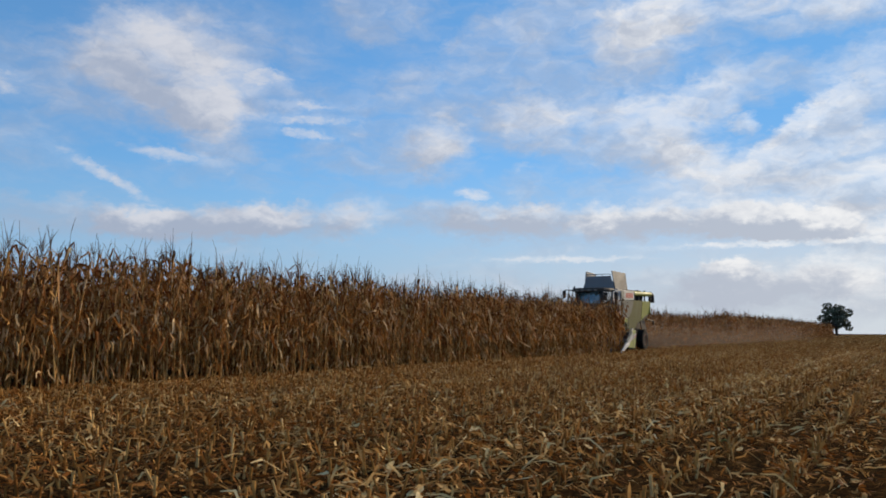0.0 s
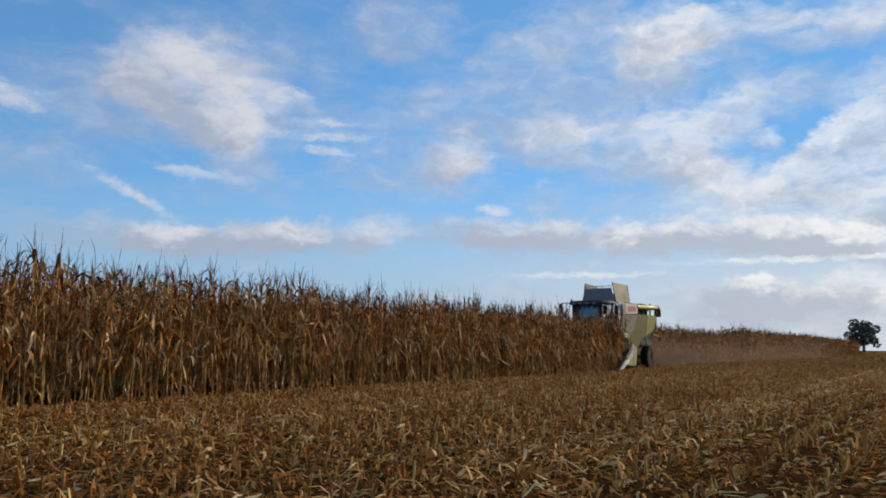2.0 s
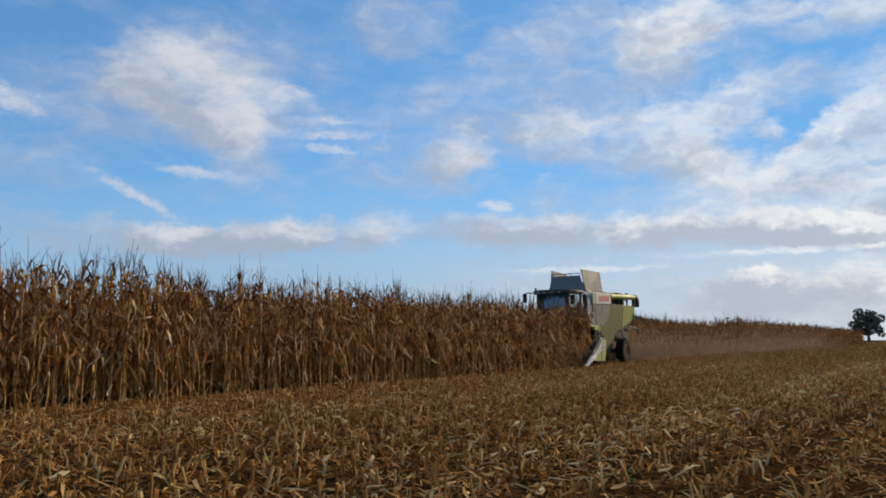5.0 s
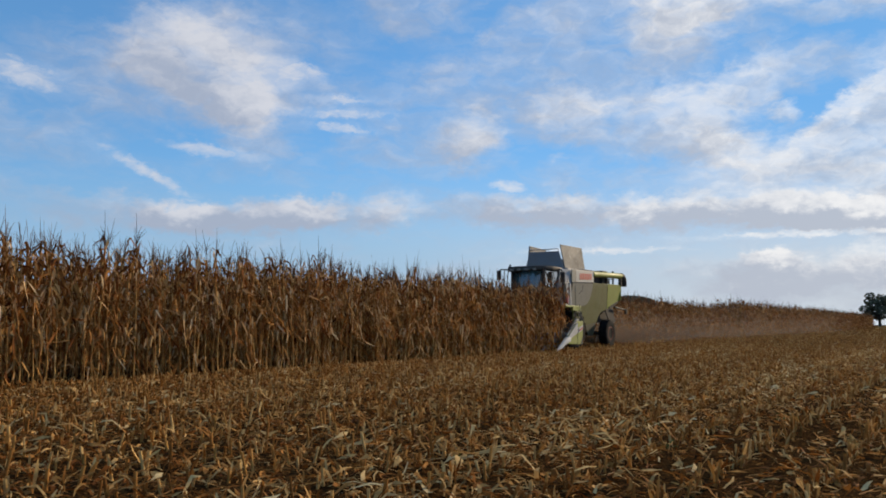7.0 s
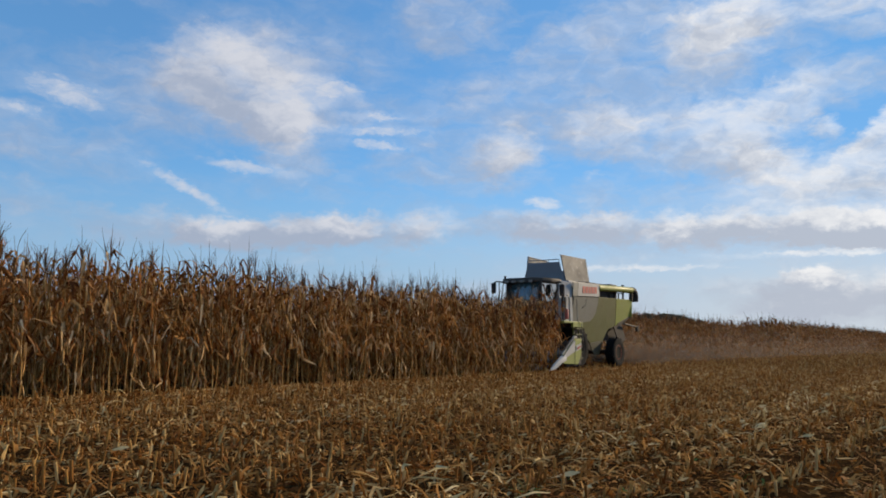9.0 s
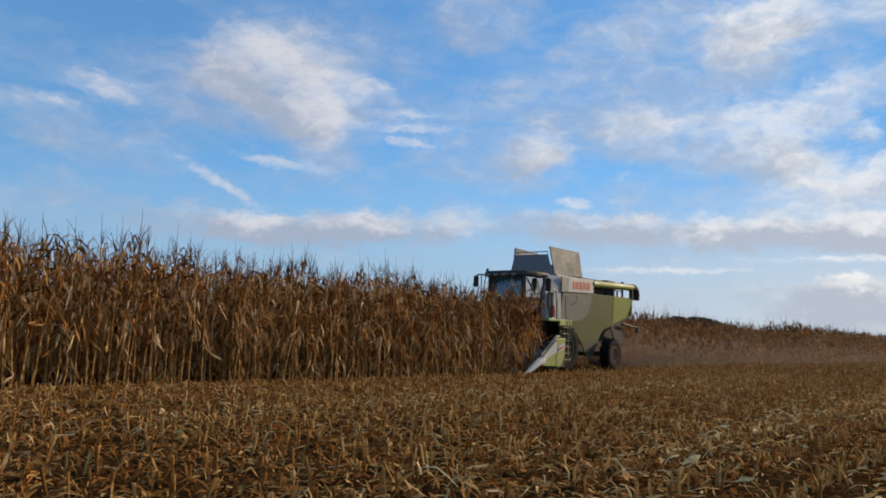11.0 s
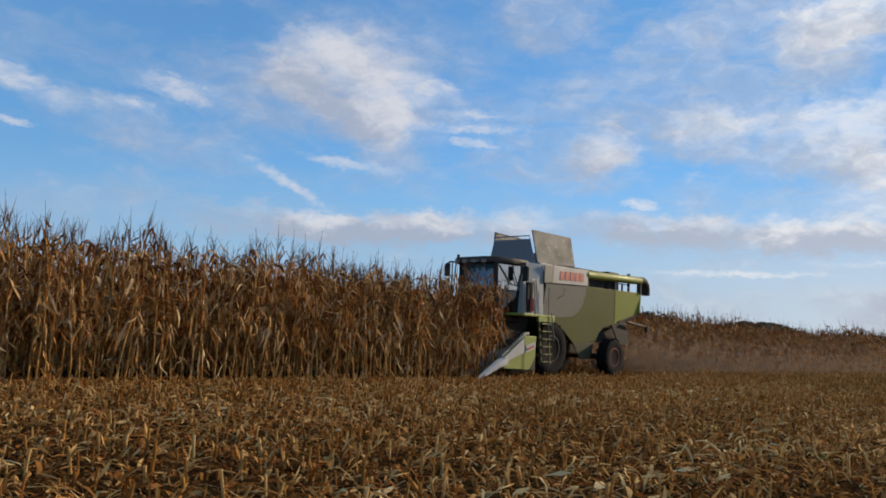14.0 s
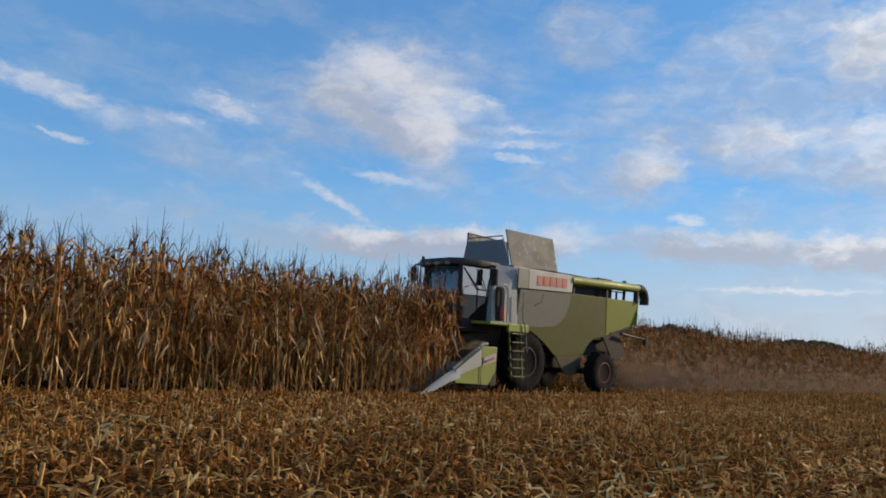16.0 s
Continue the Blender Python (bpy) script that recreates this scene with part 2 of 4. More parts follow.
def build_leafage(n, bsdf):
    geo = n.add("ShaderNodeNewGeometry", _out="Random Per Island")
    tone = n.mix(geo, (0.050, 0.056, 0.032, 1), (0.150, 0.138, 0.075, 1))
    n.tree.links.new(tone, bsdf.inputs["Base Color"])


def build_bark(n, bsdf):
    pos = n.add("ShaderNodeTexCoord", _out="Object")
    tone = n.mix(n.noise(pos, 3.0, 5), (0.03, 0.025, 0.02, 1), (0.10, 0.08, 0.06, 1))
    n.tree.links.new(tone, bsdf.inputs["Base Color"])


SOIL = material("field_soil", build_soil, Roughness=1.0, Specular_IOR_Level=0.0)
LEAF_OCHRE = plant("dry_leaf_ochre", [(0.19, 0.073, 0.017), (0.37, 0.160, 0.040), (0.54, 0.285, 0.090), (0.80, 0.58, 0.32)], through_light=0.2)
LEAF_BROWN = plant("dry_leaf_brown", [(0.085, 0.028, 0.009), (0.165, 0.058, 0.015), (0.265, 0.100, 0.027), (0.52, 0.30, 0.13)], through_light=0.2)
LEAF_FAR = plant("dry_leaf_russet", [(0.11, 0.038, 0.011), (0.22, 0.085, 0.022), (0.34, 0.150, 0.042), (0.58, 0.36, 0.17)], through_light=0.15)
STALK = plant("dry_stalk", [(0.22, 0.11, 0.030), (0.38, 0.205, 0.062), (0.54, 0.34, 0.125)])
TASSEL = plant("dry_tassel", [(0.09, 0.055, 0.032), (0.15, 0.095, 0.055)])
HUSK = plant("dry_husk", [(0.28, 0.15, 0.05), (0.40, 0.24, 0.095), (0.48, 0.33, 0.16)])
PALE_HUSK = plant("pale_loose_husk", [(0.46, 0.25, 0.080), (0.66, 0.43, 0.165), (0.84, 0.63, 0.31)], through_light=0.3)
STUB = plant("stubble_stalk", [(0.19, 0.078, 0.018), (0.33, 0.146, 0.035), (0.49, 0.258, 0.070), (0.70, 0.47, 0.19)], through_light=0.15)
LITTER = plant("chopped_litter", [(0.125, 0.041, 0.008), (0.25, 0.094, 0.020), (0.39, 0.172, 0.042), (0.66, 0.40, 0.145)], through_light=0.25)
WEED = plant("weed_leaf", [(0.05, 0.09, 0.02), (0.09, 0.14, 0.03)], stain=0.2)
# hull green; on the ladder it stands for lime in shade
GREEN = painted("seed_and_shaded_green_paint", (0.088, 0.097, 0.004), dust=(0.078, 0.060, 0.024), dusty=0.26)
OLIVE = painted("dusty_olive_paint", (0.070, 0.073, 0.033), dust=(0.105, 0.082, 0.056), dusty=0.4)
# dusty chopper steel; also the shade along the tail's lower edge
BROWNED = painted("dusty_steel_and_tail_shade", (0.028, 0.023, 0.019), dust=(0.05, 0.036, 0.026), dusty=0.5, gloss=0.15)
# lime parts, and the hull's green brightened for the sunlit tail
LIME = painted("lime_and_sunlit_green_paint", (0.215, 0.255, 0.012), dust=(0.24, 0.20, 0.11), dusty=0.20)
PALE = painted("pale_grey_paint", (0.195, 0.195, 0.160), dust=(0.135, 0.116, 0.076), dusty=0.32)
COLUMN = painted("light_grey_paint", (0.32, 0.33, 0.33), dust=(0.20, 0.18, 0.15), dusty=0.22)
WHITE = painted("white_paint", (0.42, 0.415, 0.38), dust=(0.27, 0.22, 0.165), dusty=0.25)
GREY = painted("slate_grey_paint", (0.19, 0.205, 0.225), dust=(0.19, 0.165, 0.14), dusty=0.25)
FLAP = painted("galvanised_flap", (0.20, 0.195, 0.17), dust=(0.22, 0.18, 0.13), dusty=0.35, rough=0.55, metal=0.1, grime=0.75)
DARK = painted("dark_frame_paint", (0.025, 0.026, 0.028), dusty=0.14, rough=0.5, gloss=0.15)
# black parts, and places blackened to hold shade
BLACK = painted("black_plastic_and_shade", (0.016, 0.016, 0.018), dusty=0.06, rough=0.5, gloss=0.15)
RED = painted("red_paint", (0.42, 0.05, 0.035), dusty=0.12)
RIM = painted("rusty_red_rim", (0.19, 0.040, 0.024), dust=(0.07, 0.04, 0.028), dusty=0.35, gloss=0.2, rough=0.6)
STEEL = painted("worn_steel", (0.20, 0.19, 0.18), dusty=0.3, rough=0.6, metal=0.2)
TYRE = material("dusty_rubber", build_tyre, Roughness=0.95, Specular_IOR_Level=0.15)
GLASS = glazing("tinted_cab_glass", (0.10, 0.17, 0.17), 0.42, 0.03)
# the same door glass with gloss cut, for the reflection's dark half
LOWER_GLASS = glazing("dimmed_door_glass", (0.06, 0.10, 0.11), 0.06, 0.04)
# strong teal film stands in for sky reflected in the windscreen
SCREEN = glazing("sky_teal_windscreen_glass", (0.10, 0.17, 0.17), 0.14, 0.40)


def haze_of_dust(name, colour, share):
    mat = bpy.data.materials.new(name)
    mat.use_nodes = True
    n = Net(mat.node_tree)
    grain = n.add("ShaderNodeBsdfDiffuse", _in={"Color": rgb(colour)})
    lit = n.add("ShaderNodeBsdfTranslucent", _in={"Color": rgb(colour)})
    body = n.add("ShaderNodeMixShader", _in={0: 0.5, 1: grain, 2: lit})
    both = n.add("ShaderNodeMixShader", _in={0: share, 1: n.add("ShaderNodeBsdfTransparent"), 2: body})
    n.add("ShaderNodeOutputMaterial", _out=None, _in={"Surface": both})
    return mat


DUST = haze_of_dust("field_dust", (0.34, 0.235, 0.155), 0.14)
LEAFAGE = material("tree_leaves", build_leafage, Roughness=0.7)
BARK = material("tree_bark", build_bark, Roughness=0.9)

# ---------------------------------------------------------------- ground


def hill(x, y):
    """A low wooded rise far behind the maize."""
    return 22 * np.exp(-(((x - 1120) / 190) ** 2 + ((y - 440) / 150) ** 2))


def spread(near_lo, near_hi, step, far):
    """Coordinates that are fine in the near stretch and widen towards the horizon."""
    mid = list(np.arange(near_lo, near_hi + step / 2, step))
    out, gap, v = [], step, near_hi
    while v < far:
        gap *= 1.22
        v += gap
        out.append(v)
    gap, v, low = step, near_lo, []
    while v > -far:
        gap *= 1.22
        v -= gap
        low.append(v)
    return np.array(low[::-1] + mid + out)


def build_ground():
    xs, ys = spread(-30, 50, 0.4, 3600), spread(-1, 22, 0.19, 3600)
    gx, gy = np.meshgrid(xs, ys, indexing="ij")
    gz = hill(gx, gy)
    near = (gx > -31) & (gx < 53) & (gy > -2) & (gy < 23)
    rng = np.random.default_rng(3)
    rough = rng.normal(0, 0.010, gx.shape) + 0.018 * np.sin(gy * 2 * math.pi / 0.75)
    gz = gz + np.where(near, rough, 0)
    verts = np.stack([gx, gy, gz], -1).reshape(-1, 3)
    nx, ny = gx.shape
    i = (np.arange(nx - 1)[:, None] * ny + np.arange(ny - 1)[None]).reshape(-1)
    quads = np.stack([i, i + ny, i + ny + 1, i + 1], 1)
    ob = quads_object("ground", verts, quads, None, [SOIL], smooth=True)
    tagged(ob, "bare brown field soil littered with chopped maize straw", "ground", kind="structure")


def quads_object(name, verts, quads, slots, mats, smooth=False):
    me = bpy.data.meshes.new(name)
    me.vertices.add(len(verts))
    me.vertices.foreach_set("co", np.asarray(verts, np.float32).ravel())
    me.loops.add(len(quads) * 4)
    me.loops.foreach_set("vertex_index", np.asarray(quads, np.int32).ravel())
    me.polygons.add(len(quads))
    me.polygons.foreach_set("loop_start", np.arange(0, len(quads) * 4, 4, dtype=np.int32))
    for m in mats:
        me.materials.append(m)
    if slots is not None:
        me.polygons.foreach_set("material_index", np.asarray(slots, np.int32))
    if smooth:
        me.polygons.foreach_set("use_smooth", np.ones(len(quads), bool))
    me.update(calc_edges=True)
    return new(name, me)


build_ground()

# ---------------------------------------------------------------- plants


class Shape:
    """Quads of one plant, gathered piece by piece."""

    def __init__(self):
        self.v, self.q, self.m, self.n = [], [], [], 0

    def put(self, verts, quads, slot):
        self.v.append(np.asarray(verts, float))
        self.q.append(np.asarray(quads, int) + self.n)
        self.m.append(np.full(len(quads), slot))
        self.n += len(verts)

    def done(self):
        return np.concatenate(self.v), np.concatenate(self.q), np.concatenate(self.m)

    def tube(self, path, radii, sides, slot):
        path = np.asarray(path, float)
        a = np.linspace(0, 2 * math.pi, sides, endpoint=False)
        ring = np.stack([np.cos(a), np.sin(a), np.zeros(sides)], 1)
        verts = np.concatenate([p + ring * r for p, r in zip(path, radii)])
        quads = [(k * sides + j, k * sides + (j + 1) % sides, (k + 1) * sides + (j + 1) % sides, (k + 1) * sides + j)
                 for k in range(len(path) - 1) for j in range(sides)]
        self.put(verts, quads, slot)

    def ribbon(self, path, widths, sides, slot, fold=0.0):
        """A leaf blade; with a fold it has a keel along the middle."""
        path, sides, widths = np.asarray(path), np.asarray(sides), np.asarray(widths)[:, None]
        if fold:
            keel = np.cross(sides, np.gradient(path, axis=0))
            keel /= np.linalg.norm(keel, axis=1, keepdims=True) + 1e-9
            rows = np.stack([path - sides * widths / 2, path + keel * widths * fold, path + sides * widths / 2], 1)
            k = 3
        else:
            rows = np.stack([path - sides * widths / 2, path + sides * widths / 2], 1)
            k = 2
        n = len(path)
        quads = [(i * k + j, i * k + j + 1, (i + 1) * k + j + 1, (i + 1) * k + j) for i in range(n - 1) for j in range(k - 1)]
        self.put(rows.reshape(-1, 3), quads, slot)


def blade(rng, start, heading, elev, end_elev, length, width, steps, twist, crease=None):
    """Path, widths and side vectors of a drooping dry leaf."""
    path, sides, p = [], [], np.array(start, float)
    turn = heading
    for i in range(steps + 1):
        u = i / steps
        if crease is None:
            e = elev + (end_elev - elev) * min(1.0, 1.6 * u) ** 0.7 + rng.normal(0, 0.12)
            turn += rng.normal(0, 0.16)
        else:             # broken at a crease, the rest hangs
            e = elev if u < crease else end_elev + abs(rng.normal(0, 0.22))
            turn += rng.normal(0, 0.40)
        path.append(p.copy())
        roll = twist * u + rng.normal(0, 0.2)
        flat = np.array([-math.sin(turn), math.cos(turn), 0])
        ahead = np.array([math.cos(turn) * math.cos(e), math.sin(turn) * math.cos(e), math.sin(e)])
        sides.append(flat * math.cos(roll) + np.cross(ahead, flat) * math.sin(roll))
        p += ahead * length / steps
    u = np.linspace(0, 1, steps + 1)
    widths = width * (0.35 + 1.4 * u) * (1 - u) ** 0.6 * rng.uniform(0.55, 1.25, steps + 1) + 0.006
    return path, widths, sides


def maize_plant(rng, fine=True):
    """Slots: 0 ochre leaf, 1 brown leaf, 2 stalk, 3 tassel, 4 husk."""
    s = Shape()
    top = rng.uniform(2.10, 2.58)
    lean, kink = rng.normal(0, 0.05, 2), rng.normal(0, 0.014, 2)

    def bend(h):
        sway = math.sin(h * 4.2)
        return np.array([lean[0] * h * h / top + kink[0] * sway, lean[1] * h * h / top + kink[1] * sway, h])

    hs = np.linspace(0, top, 8 if fine else 4)
    s.tube([bend(h) for h in hs], np.linspace(0.0150, 0.006, len(hs)) * (1 if fine else 1.3), 5 if fine else 3, 2)
    heading = rng.uniform(0, 6.28)
    count = 15 if fine else 11
    for i in range(count):
        u = (i + rng.uniform(-0.35, 0.35)) / (count - 1)
        u = min(0.12 + 0.87 * max(u, 0.0), 1.0)
        h = u * top
        heading += math.pi + rng.normal(0, 0.6)
        crease = None
        wide = rng.uniform(0.042, 0.078)
        if u < 0.32:          # few withered rags low on the stalk
            if rng.random() < 0.2:
                continue
            elev, last, length, crease = rng.uniform(-1.3, 0.6), rng.uniform(-1.52, -0.9), rng.uniform(0.26, 0.55), rng.uniform(0.05, 0.35)
            wide *= 0.75
        elif u < 0.80:        # broken leaves that fold over and hang, some still sticking out
            elev, length, crease = rng.uniform(0.2, 1.3), rng.uniform(0.45, 0.82), rng.uniform(0.10, 0.40)
            last = rng.uniform(-1.5, -0.9) if rng.random() < 0.88 else rng.uniform(-0.8, 0.2)
        else:                 # top leaves stand up and nod over
            elev, last, length = rng.uniform(0.8, 1.4), rng.uniform(-1.5, -0.6), rng.uniform(0.34, 0.62)
            crease = rng.uniform(0.25, 0.6) if rng.random() < 0.5 else None
        steps = 6 if fine else 4
        path, w, sides = blade(rng, bend(h), heading, elev, last, length, wide, steps, rng.normal(0, 1.7), crease)
        brown = rng.random() < (0.45 if u < 0.32 else 0.30 if u < 0.7 else 0.62)
        s.ribbon(path, w, sides, 1 if brown else 0, fold=0.22 if fine else 0)
        if fine:              # the sheath that wraps the stalk below each leaf
            foot = bend(max(h - 0.16, 0.02))
            s.tube([foot, bend(h)], [0.013, 0.019], 4, 0 if rng.random() < 0.5 else 2)
    tip = bend(top)
    tall = rng.random() < 0.5
    for i in range((6 if tall else 2) if fine else 1):
        a, out = rng.uniform(0, 6.28), (rng.uniform(0.02, 0.14) if i == 0 else rng.uniform(0.10, 0.38))
        long = (rng.uniform(0.50, 0.74) if tall else rng.uniform(0.12, 0.30)) if i == 0 else rng.uniform(0.20, 0.42)
        d = np.array([math.cos(a) * out, math.sin(a) * out, 1.0])
        foot = tip + np.array([0, 0, 0 if i == 0 else rng.uniform(0.02, 0.22)]) - np.array([0, 0, 0.03])
        s.tube([foot, foot + d * long * 0.5, foot + d * long + np.array([math.cos(a), math.sin(a), -0.1]) * out * 0.25],
               [0.0035, 0.0062, 0.0024] if fine else [0.005, 0.007, 0.003], 3, 3)
    if fine and rng.random() < 0.7:       # a hanging ear in its husk
        h = rng.uniform(0.80, 1.20)
        a = rng.uniform(0, 6.28)
        out = np.array([math.cos(a), math.sin(a), 0])
        foot = bend(h)
        path = [foot + out * 0.01, foot + out * 0.06 + np.array([0, 0, 0.02]), foot + out * 0.12 - np.array([0, 0, 0.06]),
                foot + out * 0.14 - np.array([0, 0, 0.17]), foot + out * 0.14 - np.array([0, 0, 0.25])]
        s.tube(path, [0.008, 0.023, 0.030, 0.023, 0.006], 6, 4)
    return s.done()


def stub_plant(rng, fine=True):
    """A cut stalk with split top and torn sheaths. Slots: 0 stalk, 1 litter."""
    s = Shape()
    h = rng.uniform(0.06, 0.22)
    lean = rng.normal(0, 0.13, 2)
    path = [(0, 0, -0.02), (lean[0] * h * 0.5, lean[1] * h * 0.5, h * 0.5), (lean[0] * h, lean[1] * h, h)]
    r = rng.uniform(0.009, 0.0140)
    s.tube(path, [r * 1.2, r, r * 1.05], 5 if fine else 3, 0)
    for _ in range(rng.integers(2, 5) if fine else 1):
        a = rng.uniform(0, 6.28)
        z = rng.uniform(0.0, 0.6) * h
        foot = np.array([lean[0] * z, lean[1] * z, z])
        p, w, sd = blade(rng, foot, a, rng.uniform(0.6, 1.45), rng.uniform(-0.7, 1.2), rng.uniform(0.08, 0.21), rng.uniform(0.014, 0.030), 3, rng.normal(0, 0.8))
        s.ribbon(p, w, sd, 0 if rng.random() < 0.6 else 1)
    return s.done()


def litter_bit(rng, big=False):
    """A scrap of leaf, husk or straw lying on the ground. Slot 0 litter."""
    s = Shape()
    straw = rng.random() < (0.35 if big else 0.55)
    length = (rng.uniform(0.08, 0.24) if straw else rng.uniform(0.05, 0.15)) * (1.25 if big else 1.0)
    width = rng.uniform(0.006, 0.012) if straw else rng.uniform(0.018, 0.044)
    p, w, sd = blade(rng, (0, 0, rng.uniform(0.008, 0.05)), rng.uniform(0, 6.28), rng.uniform(-0.1, 0.85), rng.uniform(-0.6, 0.2),
                     length, width * (1.15 if big else 1.0), 3, rng.normal(0, 0.9),
                     None if rng.random() < 0.4 else rng.uniform(0.2, 0.7))
    w = w * rng.uniform(0.6, 1.25, len(w))
    p = np.array(p)
    p[:, 2] = np.maximum(p[:, 2], 0.006)
    s.ribbon(p, w, sd, 0)
    return s.done()


def sow(name, shapes, spots, mats, rng, label, category, size=(0.92, 1.08), tilt=0.03, thick=1.0):
    """One object of many plants: shapes set at spots (x, y), each turned and sized a little differently."""
    spots = np.asarray(spots)
    pick = rng.integers(0, len(shapes), len(spots))
    vs, qs, ms, base = [], [], [], 0
    for k, (v, q, m) in enumerate(shapes):
        at = spots[pick == k]
        if not len(at):
            continue
        n = len(at)
        a = rng.uniform(0, 2 * math.pi, n)
        sc = rng.uniform(*size, n) * (1 + 0.022 * np.sin(at[:, 0] * 1.9 + at[:, 1] * 2.3) + 0.022 * np.sin(at[:, 0] * 0.77 - at[:, 1] * 1.1))
        c, s_ = np.cos(a), np.sin(a)
        tx, ty = rng.normal(0, tilt, (2, n))
        x = (c[:, None] * v[:, 0] - s_[:, None] * v[:, 1]) * sc[:, None] * thick
        y = (s_[:, None] * v[:, 0] + c[:, None] * v[:, 1]) * sc[:, None] * thick
        z = np.repeat(v[None, :, 2], n, 0) * sc[:, None]
        x = x + z * tx[:, None] + at[:, 0:1]
        y = y + z * ty[:, None] + at[:, 1:2]
        vs.append(np.stack([x, y, z], -1).reshape(-1, 3))
        qs.append((q[None] + (np.arange(n) * len(v))[:, None, None] + base).reshape(-1, 4))
        ms.append(np.tile(m, n))
        base += n * len(v)
    ob = quads_object(name, np.concatenate(vs), np.concatenate(qs), np.concatenate(ms), mats)
    return tagged(ob, label, category, kind="stuff")


ROW = 0.75                 # row spacing
EDGE = 14.42               # first standing row
CUT_EDGE = 20.3            # first standing row behind the machine
HEAD_X = 14.7              # where the standing maize meets the header


def row_spots(rng, y, x0, x1, step):
    n = int((x1 - x0) / step)
    x = x0 + np.arange(n) * step + rng.normal(0, step * 0.28, n)
    return np.stack([x, np.full(n, y) + rng.normal(0, 0.045, n)], 1)


def build_maize():
    rng = np.random.default_rng(11)
    mats = [LEAF_OCHRE, LEAF_BROWN, STALK, TASSEL, HUSK]
    far_mats = [LEAF_FAR, LEAF_BROWN, STALK, TASSEL, HUSK]
    fine = [maize_plant(rng) for _ in range(18)]
    plain = [maize_plant(rng, fine=False) for _ in range(10)]
    rows = []
    for k in range(7):
        end = HEAD_X + rng.uniform(-0.3, 0.4)
        row = row_spots(rng, EDGE + ROW * k, -27, end, 0.150 if k < 3 else 0.165)
        rows += [row[rng.random(len(row)) > 0.05], row_spots(rng, EDGE + ROW * k, end - 2.0, end + 0.1, 0.30)]
    front = np.concatenate(rows)
    sow("standing_maize", fine, front, mats, rng, "ripe dry brown maize standing uncut in rows", "maize", size=(0.95, 1.10), tilt=0.045)
    back = np.concatenate([row_spots(rng, EDGE + ROW * k, -45, 62, 0.42) for k in range(9, 22)])
    back = np.concatenate([back] + [row_spots(rng, EDGE + ROW * k, -45, -27, 0.22) for k in range(9)])
    near = np.concatenate([row_spots(rng, CUT_EDGE + ROW * k, 10, 70, 0.13) for k in range(4)])
    far = np.concatenate([row_spots(rng, CUT_EDGE + ROW * k, 70, 207, 0.26) for k in range(4)])
    sow("standing_maize_behind", plain, np.concatenate([back, near]), far_mats, rng,
        "dry maize left standing behind the cut strip", "maize", size=(1.06, 1.20), tilt=0.04, thick=1.0)
    sow("distant_maize", plain, far, far_mats, rng, "hazy brown maize edge running far away", "maize", size=(1.24, 1.42), thick=1.8)


build_maize()


